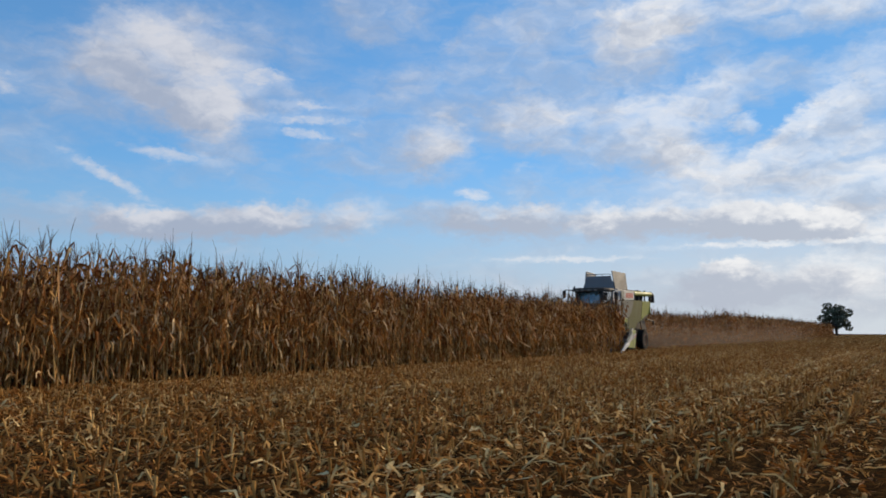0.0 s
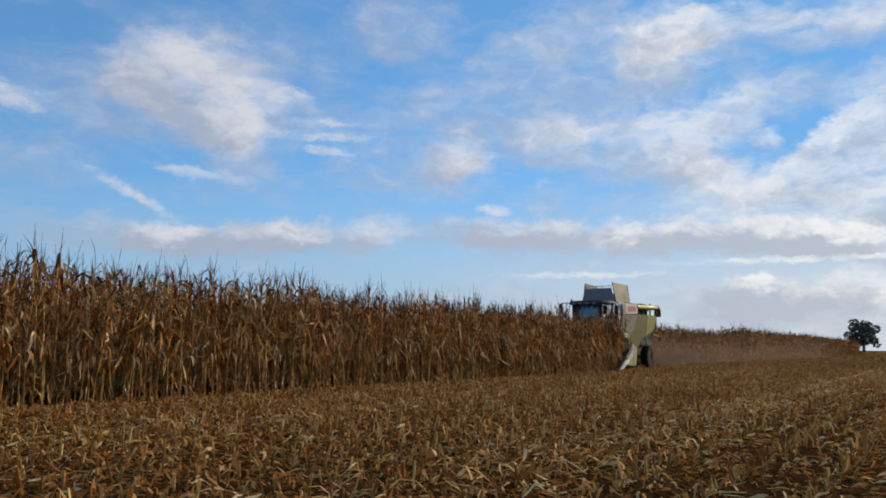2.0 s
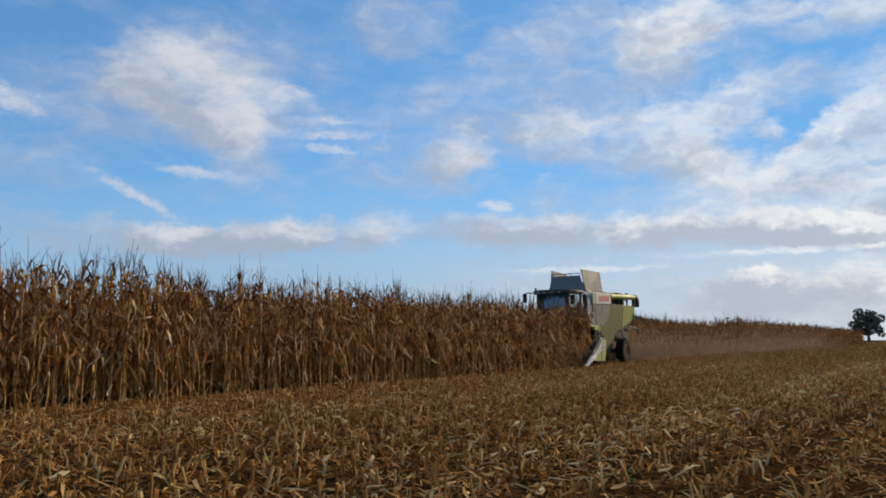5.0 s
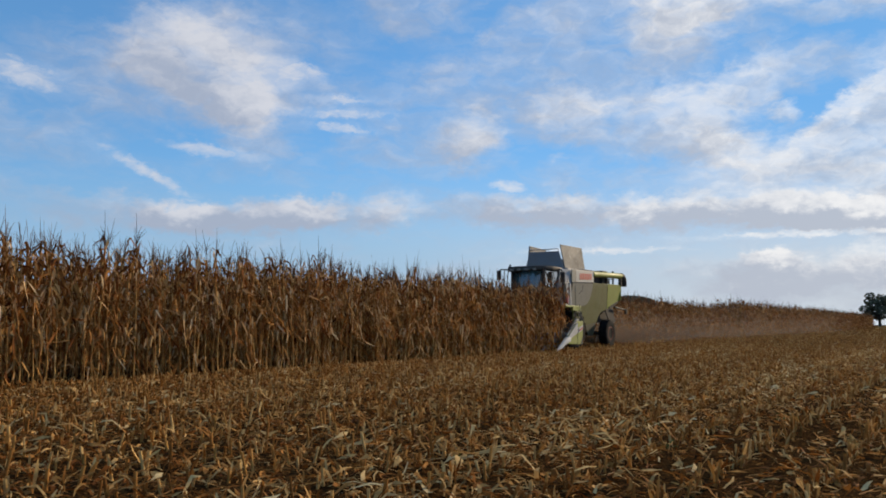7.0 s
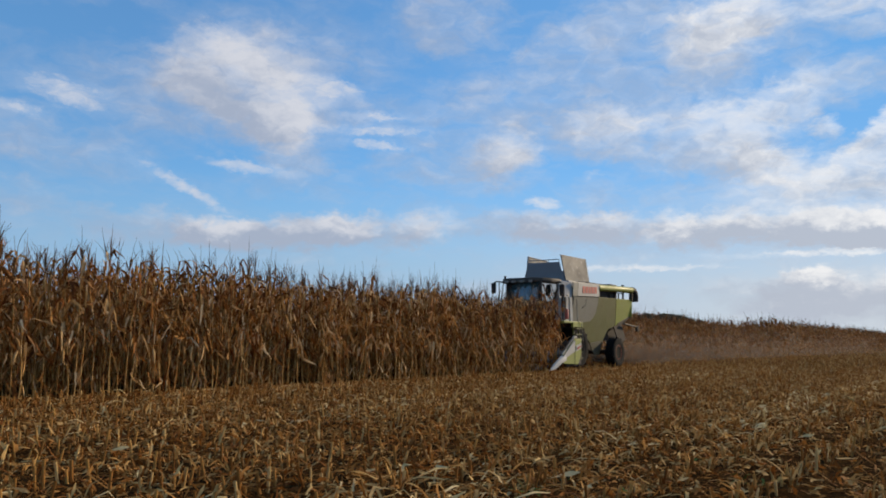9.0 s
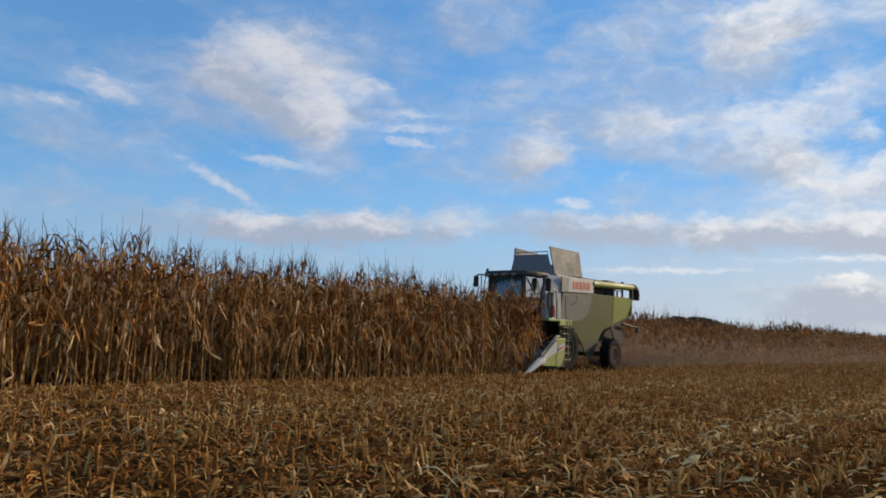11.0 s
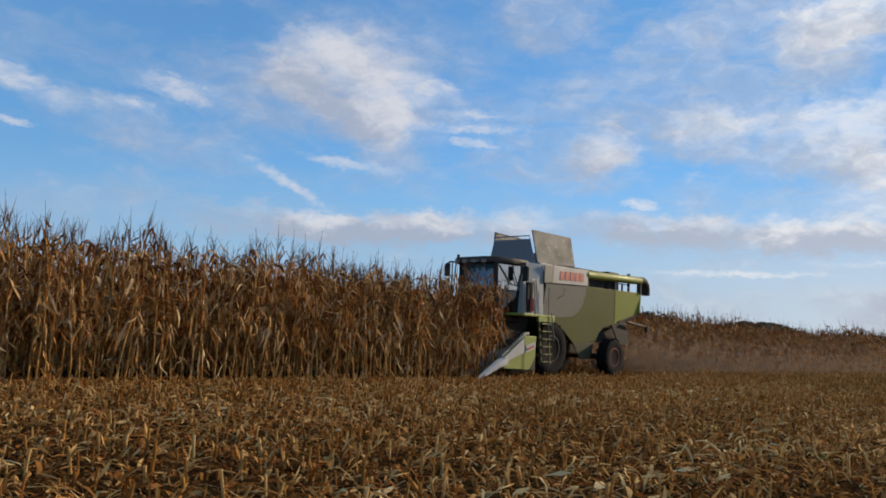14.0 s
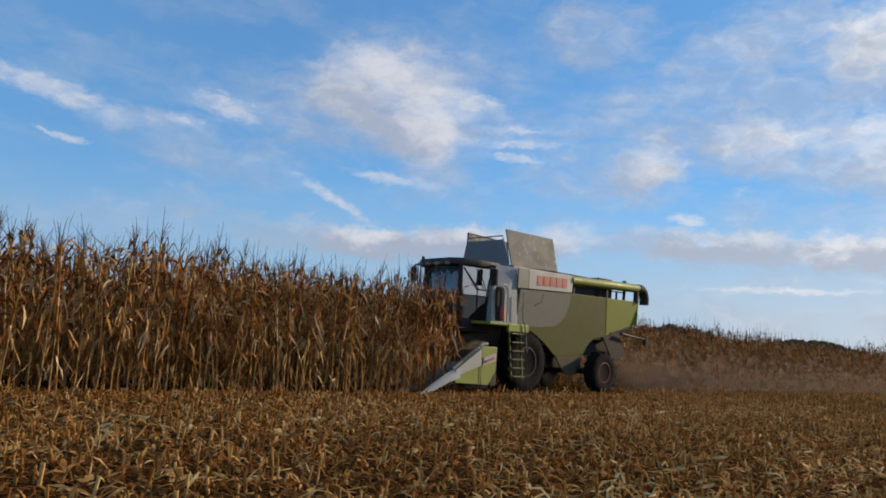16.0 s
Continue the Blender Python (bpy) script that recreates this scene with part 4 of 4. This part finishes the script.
    rod(bm, [(25.70, 16.12, 3.84), (25.95, 16.13, 3.83), (26.12, 16.14, 3.72), (26.20, 16.14, 3.52), (26.20, 16.14, 3.27)], [0.168, 0.175, 0.18, 0.18, 0.17], 20)
    part("auger_spout", bm, BLACK, auger, "black rubber auger spout", smooth=True)
    for xx in (21.6, 23.55, 25.55):
        bm = bm_new()
        block(bm, xx, xx + 0.09, 16.02, 16.2, 3.28, 3.70, 0.01)
        part("auger_rest", bm, DARK, auger)
    bm = bm_new()
    block(bm, 23.6, 25.4, 16.42, 16.46, 3.62, 3.66, 0.01)
    block(bm, 24.3, 24.36, 16.40, 16.46, 3.30, 3.64, 0.01)
    block(bm, 24.75, 24.81, 16.40, 16.46, 3.30, 3.64, 0.01)
    add("deck_rail", bm, DARK)
    bm = bm_new()
    block(bm, 23.5, 24.3, 16.3, 17.0, 3.30, 4.03, 0.04)
    add("air_intake", bm, DARK)
    bm = bm_new()
    rod(bm, [(25.15, 16.35, 3.28), (25.15, 16.35, 4.0), (25.15, 16.35, 4.07)], [0.05, 0.05, 0.08], 10)
    add("exhaust_cap", bm, BLACK)

    # service column between cab and hull
    bm = bm_new()
    slab(bm, [(17.48, 15.86, 2.02), (18.56, 15.84, 2.06), (18.46, 15.84, 3.77), (17.72, 16.02, 3.80), (17.50, 15.98, 3.30)], -0.55, 0.02)
    column = add("service_column", bm, COLUMN, "pale grey panel behind the cab door")
    bm = bm_new()
    block(bm, 18.50, 18.74, 15.98, 16.6, 2.03, 3.2, 0.02)
    add("front_bulkhead", bm, COLUMN)
    # recess is not cut in: a black block stands for its shade
    bm = bm_new()
    block(bm, 17.58, 17.92, 15.82, 15.90, 2.10, 3.12, 0.04)
    part("niche_shade", bm, BLACK, column, "black block standing for the shaded extinguisher recess")
    bm = bm_new()
    rod(bm, [(17.98, 15.74, 2.06), (17.98, 15.74, 2.98), (17.95, 15.74, 3.12), (17.86, 15.74, 3.19), (17.70, 15.74, 3.20)], 0.022, 8)
    part("grab_loop", bm, WHITE, column, "white tubular grab loop")
    bm = bm_new()
    rod(bm, [(17.76, 15.74, 2.14), (17.76, 15.74, 2.50), (17.76, 15.74, 2.58)], [0.085, 0.085, 0.035], 14)
    ext = part("fire_extinguisher", bm, RED, column, "red fire extinguisher", smooth=True)
    bm = bm_new()
    rod(bm, [(18.70, 15.70, 2.05), (18.66, 15.70, 2.5), (18.64, 15.70, 3.02)], 0.018, 8)
    add("grab_rail", bm, PALE, "pale grab rail")
    bm = bm_new()
    rod(bm, [(19.25, 15.75, 2.66), (19.34, 15.72, 2.74), (19.55, 15.72, 2.80), (19.66, 15.74, 3.06)], 0.014, 6)
    add("grab_handle", bm, DARK)

    # cab
    bm = bm_new()
    block(bm, 16.55, 17.72, 16.20, 18.25, 1.72, 2.12, 0.04)
    block(bm, 17.62, 17.74, 16.16, 18.28, 2.1, 3.66, 0.03)
    add("cab_shell", bm, BLACK, "dark cab floor and back wall")
    bm = bm_new()
    roof = [(16.18, 16.55), (16.40, 16.18), (17.0, 16.03), (17.92, 16.03), (17.92, 18.42), (17.0, 18.42), (16.55, 18.22), (16.26, 17.85)]
    slab(bm, [(x, y, 3.66) for x, y in roof], 0.20, 0.07)
    cab_roof = add("cab_roof", bm, DARK, "dark rounded cab roof", smooth=True)
    bm = bm_new()
    rod(bm, [(16.34, 16.45, 3.69), (16.22, 16.9, 3.70), (16.30, 17.8, 3.70)], 0.03, 8)
    part("roof_trim", bm, PALE, cab_roof)
    for yy in (16.62, 17.05, 17.45, 17.8):
        bm = bm_new()
        block(bm, 16.16, 16.24, yy - 0.09, yy + 0.09, 3.64, 3.74, 0.02)
        part("work_light", bm, STEEL, cab_roof, "small roof work light")
    bm = bm_new()
    rod(bm, [(16.6, 18.12, 3.84), (16.6, 18.12, 3.98)], 0.05, 10)
    part("beacon", bm, DARK, cab_roof)
    posts = [((16.55, 16.30, 2.0), (16.42, 16.27, 3.68), 0.07), ((17.60, 16.16, 2.0), (17.52, 16.08, 3.68), 0.06),
             ((16.80, 18.12, 2.0), (16.70, 18.06, 3.68), 0.06), ((17.60, 18.28, 2.0), (17.52, 18.32, 3.68), 0.06)]
    for a, b, r in posts:
        bm = bm_new()
        rod(bm, [a, b], r, 8)
        add("cab_pillar", bm, BLACK)
    bm = bm_new()
    top = [(16.42, 16.30, 3.62), (16.28, 16.75, 3.62), (16.30, 17.35, 3.62), (16.68, 18.02, 3.62)]
    low = [(16.62, 16.32, 1.98), (16.52, 16.75, 1.98), (16.54, 17.35, 1.98), (16.84, 18.06, 1.98)]
    tv, lv = [bm.verts.new(p) for p in top], [bm.verts.new(p) for p in low]
    for i in range(3):
        bm.faces.new((lv[i], lv[i + 1], tv[i + 1], tv[i]))
    pane = add("windscreen", bm, SCREEN, "tinted curved windscreen", smooth=True)
    pane.modifiers.new("glass", "SOLIDIFY").thickness = 0.008
    # near door glass is halved so the sky's reflection ends at mid-height
    for name, quad in (("side_window", [(16.53, 16.235, 2.80), (17.54, 16.10, 2.80), (17.50, 16.07, 3.62), (16.44, 16.23, 3.62)]),
                       ("dimmed_door_half", [(16.62, 16.24, 1.98), (17.58, 16.13, 1.98), (17.54, 16.10, 2.77), (16.53, 16.235, 2.77)]),
                       ("side_window", [(16.84, 18.10, 1.98), (16.72, 18.07, 3.62), (17.50, 18.30, 3.62), (17.58, 18.26, 1.98)])):
        bm = bm_new()
        slab(bm, quad, 0.008, 0)
        add(name, bm, LOWER_GLASS if name == "dimmed_door_half" else GLASS, "lower half of the tinted door glass, reflection dimmed" if name == "dimmed_door_half" else "tinted cab door window reflecting the sky")
    bm = bm_new()
    rod(bm, [(16.53, 16.22, 2.785), (17.54, 16.085, 2.785)], 0.016, 8)
    add("door_bar", bm, BLACK)
    bm = bm_new()
    rod(bm, [(16.50, 16.20, 3.58), (17.05, 16.10, 2.98), (17.52, 16.08, 2.96)], 0.018, 8)
    rod(bm, [(17.0, 16.08, 3.6), (17.32, 16.06, 3.0)], 0.016, 8)
    add("window_bar", bm, BLACK)
    bm = bm_new()
    block(bm, 17.1, 17.55, 16.95, 17.45, 2.1, 2.5, 0.06)
    block(bm, 17.42, 17.58, 16.95, 17.45, 2.45, 3.15, 0.06)
    add("driver_seat", bm, BLACK, "empty dark driver's seat")
    bm = bm_new()
    rod(bm, [(16.85, 17.2, 2.1), (16.98, 17.2, 2.72)], 0.035, 8)
    add("steering_column", bm, BLACK)
    # mirrors on their arms
    bm = bm_new()
    rod(bm, [(16.75, 18.3, 3.74), (16.88, 18.75, 3.78), (16.98, 18.95, 3.72)], 0.03, 8)
    rod(bm, [(16.62, 18.22, 3.70), (16.78, 18.45, 2.6)], 0.022, 8)
    rod(bm, [(16.80, 18.55, 3.72), (16.88, 18.6, 2.6)], 0.022, 8)
    arm = add("mirror_arm", bm, BLACK)
    bm = bm_new()
    block(bm, 16.94, 17.04, 18.84, 19.06, 3.28, 3.74, 0.04)
    part("mirror", bm, BLACK, arm, "black wing mirror")
    bm = bm_new()
    rod(bm, [(17.45, 16.06, 3.72), (17.36, 15.80, 3.70), (17.34, 15.74, 3.55)], 0.028, 8)
    arm = add("mirror_arm", bm, BLACK)
    bm = bm_new()
    block(bm, 17.27, 17.38, 15.62, 15.84, 3.10, 3.60, 0.04)
    part("mirror", bm, BLACK, arm, "black wing mirror")

    # platform, rails and ladder
    bm = bm_new()
    block(bm, 16.9, 18.62, 15.42, 16.2, 1.96, 2.04, 0.015)
    block(bm, 17.70, 18.62, 15.40, 15.5, 1.80, 2.02, 0.015)
    add("platform", bm, LIME, "green access platform")
    bm = bm_new()
    rod(bm, [(16.98, 15.46, 2.04), (16.94, 15.46, 2.92), (17.0, 15.46, 3.05), (17.1, 15.46, 3.08)], 0.02, 8)
    rod(bm, [(17.52, 15.46, 2.04), (17.48, 15.46, 2.98), (17.40, 15.46, 3.10), (17.22, 15.46, 3.13)], 0.02, 8)
    add("handrail", bm, PALE, "pale tubular handrail")
    # ladder and rungs take the darker green for the shade they hang in
    bm = bm_new()
    for xx in (17.72, 18.22):
        slab(bm, [(xx, 15.42, 1.98), (xx + 0.05, 15.42, 1.98), (xx + 0.20, 15.36, 0.42), (xx + 0.15, 15.36, 0.42)], 0.06, 0.008)
    ladder = add("ladder", bm, GREEN, "green access ladder, darkened as if in shade")
    for k in range(6):
        z = 1.72 - k * 0.25
        dx = (1.98 - z) * 0.095
        bm = bm_new()
        block(bm, 17.74 + dx, 18.27 + dx, 15.30, 15.50, z, z + 0.035, 0.008)
        part("rung", bm, GREEN, ladder)
    bm = bm_new()
    rod(bm, [(18.36, 15.36, 2.12), (18.44, 15.34, 1.6), (18.52, 15.33, 1.2)], 0.018, 8)
    add("ladder_rail", bm, PALE)

    # wheels
    for y, o in ((16.05, -1), (18.35, 1)):
        wheel(root, "front_tyre", 19.05, y, 0.93, 0.62, 0.45, 16, o)
    for y, o in ((15.98, -1), (18.42, 1)):
        wheel(root, "rear_tyre", 23.25, y, 0.70, 0.46, 0.34, 14, o)

    # feeder house
    bm = bm_new()
    slab(bm, [(15.5, 16.5, 0.45), (15.5, 16.5, 1.25), (18.6, 16.5, 2.1), (18.6, 16.5, 1.2)], 1.4, 0.03)
    add("feeder_house", bm, DARK, "dark feeder house")
    return root


def build_header():
    root = new("maize_header")
    root.location = (15.4, MID, 0.0)
    tagged(root, "green and white maize header with pointed row dividers", "harvester header")
    add = lambda name, bm, mat, label="", smooth=False, parent=root: part(name, bm, mat, parent, label, smooth)
    lo, hi = 14.05, 2 * MID - 14.05
    bm = bm_new()
    block(bm, 15.55, 15.80, lo + 0.05, hi - 0.05, 0.28, 1.20, 0.03)
    block(bm, 14.7, 15.6, lo + 0.1, hi - 0.1, 0.22, 0.36, 0.03)
    add("frame", bm, DARK, "dark header frame")
    bm = bm_new()
    rod(bm, [(15.2, lo + 0.15, 0.66), (15.2, hi - 0.15, 0.66)], 0.16, 14)
    add("cross_auger", bm, STEEL, smooth=True)
    # end dividers
    for y, s in ((lo, 1), (hi, -1)):
        bm = bm_new()
        outline = [(14.22, y, 0.34), (14.20, y, 0.66), (15.20, y, 1.30), (15.74, y, 1.30), (15.70, y, 0.66), (15.44, y, 0.30)]
        slab(bm, outline if s > 0 else outline[::-1], 0.10, 0.02)
        shield = add("end_shield", bm, LIME, "bright green end shield")
        bm = bm_new()
        white = [(x, y - s * 0.004, z) for x, z in ((14.22, 0.50), (14.20, 0.66), (15.10, 1.235), (15.12, 0.80), (14.60, 0.64))]
        slab(bm, white if s < 0 else white[::-1], 0.03, 0.006)
        part("white_stripe", bm, WHITE, shield, "white painted upper stripe")
        bm = bm_new()
        red = [(15.26, y - s * 0.036, 0.88), (15.27, y - s * 0.036, 0.94), (15.58, y - s * 0.036, 1.04), (15.58, y - s * 0.036, 0.98)]
        slab(bm, red if s < 0 else red[::-1], 0.02, 0)
        part("sticker", bm, RED, shield, "small red sticker bar")
        bm = bm_new()
        rod(bm, [(14.15, y + s * 0.05, 0.68), (15.26, y + s * 0.08, 1.36), (15.42, y + s * 0.08, 1.36)], [0.045, 0.06, 0.05], 10)
        part("top_tube", bm, PALE, shield, "pale top tube", smooth=True)
        tube = Vector((15.26, y + s * 0.08, 1.36)) - Vector((14.15, y + s * 0.05, 0.68))
        for k in range(6):
            at = Vector((14.15, y + s * 0.05 - s * 0.05, 0.70)) + tube * (0.30 + 0.11 * k)
            bm = bm_new()
            rod(bm, [at, at + tube * 0.055], 0.014, 6)
            part("slot", bm, DARK, shield, "dark slot in the top tube")
        bm = bm_new()
        tag = [(15.20, y - s * 0.004, 0.80), (15.22, y - s * 0.004, 1.02), (15.68, y - s * 0.004, 1.14), (15.67, y - s * 0.004, 0.94)]
        slab(bm, tag if s < 0 else tag[::-1], 0.02, 0)
        part("sticker", bm, WHITE, shield, "off-white sticker")
        bm = bm_new()
        rod(bm, [(15.13, y - s * 0.02, 0.32), (15.13, y - s * 0.02, 1.24)], 0.008, 5)
        part("panel_seam", bm, DARK, shield)
        bm = bm_new()
        rod(bm, [(14.35, y + s * 0.04, 0.86), (15.15, y + s * 0.06, 1.35)], 0.016, 6)
        part("stalk_lifter_bar", bm, DARK, shield)
        snout(root, y + s * 0.05, 13.06, 0.11, WHITE, end=True)
    for k in range(1, 8):
        y = lo + (hi - lo) * k / 8
        snout(root, y, 13.2, 0.17, STEEL)
    for k in range(8):
        y = lo + (hi - lo) * (k + 0.5) / 8
        bm = bm_new()
        for dy in (-0.07, 0.07):
            slab(bm, [(14.0, y + dy - 0.02, 0.20), (15.2, y + dy - 0.02, 0.42), (15.2, y + dy + 0.02, 0.42), (14.0, y + dy + 0.02, 0.20)], 0.05, 0)
        add("picking_rail", bm, STEEL)


def snout(root, y, tip_x, half, mat, end=False):
    """A pointed divider: a low cone flattened below, rising to the hood."""
    bm = bm_new()
    stations = [(tip_x, 0.03, 0.03, 0.05), (tip_x + 0.45, 0.10, 0.12, 0.30), (tip_x + 1.05, half, 0.22, 0.68), (tip_x + 1.45, half, 0.30, 0.80), (tip_x + 2.1, half * 0.9, 0.34, 0.92)]
    if end:
        stations = [(tip_x, 0.02, 0.02, 0.05), (tip_x + 0.42, 0.07, 0.14, 0.31), (tip_x + 0.9, half, 0.36, 0.58), (tip_x + 1.28, half, 0.46, 0.74)]
    rings = []
    for x, w, z0, z1 in stations:
        ring = [(-w, z0), (-w, z0 + (z1 - z0) * 0.45), (-w * 0.55, z0 + (z1 - z0) * 0.85), (0, z1), (w * 0.55, z0 + (z1 - z0) * 0.85), (w, z0 + (z1 - z0) * 0.45), (w, z0)]
        rings.append([bm.verts.new((x, y + dy, z)) for dy, z in ring])
    for r0, r1 in zip(rings, rings[1:]):
        for k in range(7):
            bm.faces.new((r0[k], r0[(k + 1) % 7], r1[(k + 1) % 7], r1[k]))
    bm.faces.new(rings[0][::-1])
    bm.faces.new(rings[-1])
    part("row_divider", bm, mat, root, "pointed divider snout", smooth=True)


build_combine()
build_header()


def flakes(name, rng, p, low, high, mat, label):
    """Many tiny turned flakes at the places p."""
    a, b = rng.normal(0, 1, (2, len(p), 3))
    a /= np.linalg.norm(a, axis=1, keepdims=True)
    b = np.cross(a, b)
    b /= np.linalg.norm(b, axis=1, keepdims=True)
    s = rng.uniform(low, high, len(p))[:, None]
    ring = np.stack([p - a * s, p - b * s * 0.8, p + a * s, p + b * s * 0.8], 1).reshape(-1, 3)
    ob = quads_object(name, ring, np.arange(len(p) * 4).reshape(-1, 4), None, [mat])
    tagged(ob, label, "dust", kind="stuff")


def build_dust():
    """Fine chaff and dust that the machine throws up behind itself."""
    rng = np.random.default_rng(31)
    n = 17000
    u = rng.random(n) ** 1.7
    x = 25.9 + 95 * u
    y = 17.8 + rng.normal(0, 1.2, n) * (0.8 + 0.7 * u)
    z = 0.05 + np.abs(rng.normal(0, 1, n)) * (0.80 + 0.75 * u)
    ok = z < 2.9
    flakes("dust_cloud", rng, np.stack([x, y, z], 1)[ok], 0.07, 0.20, DUST, "thin brown dust and chaff hanging behind the machine")


build_dust()
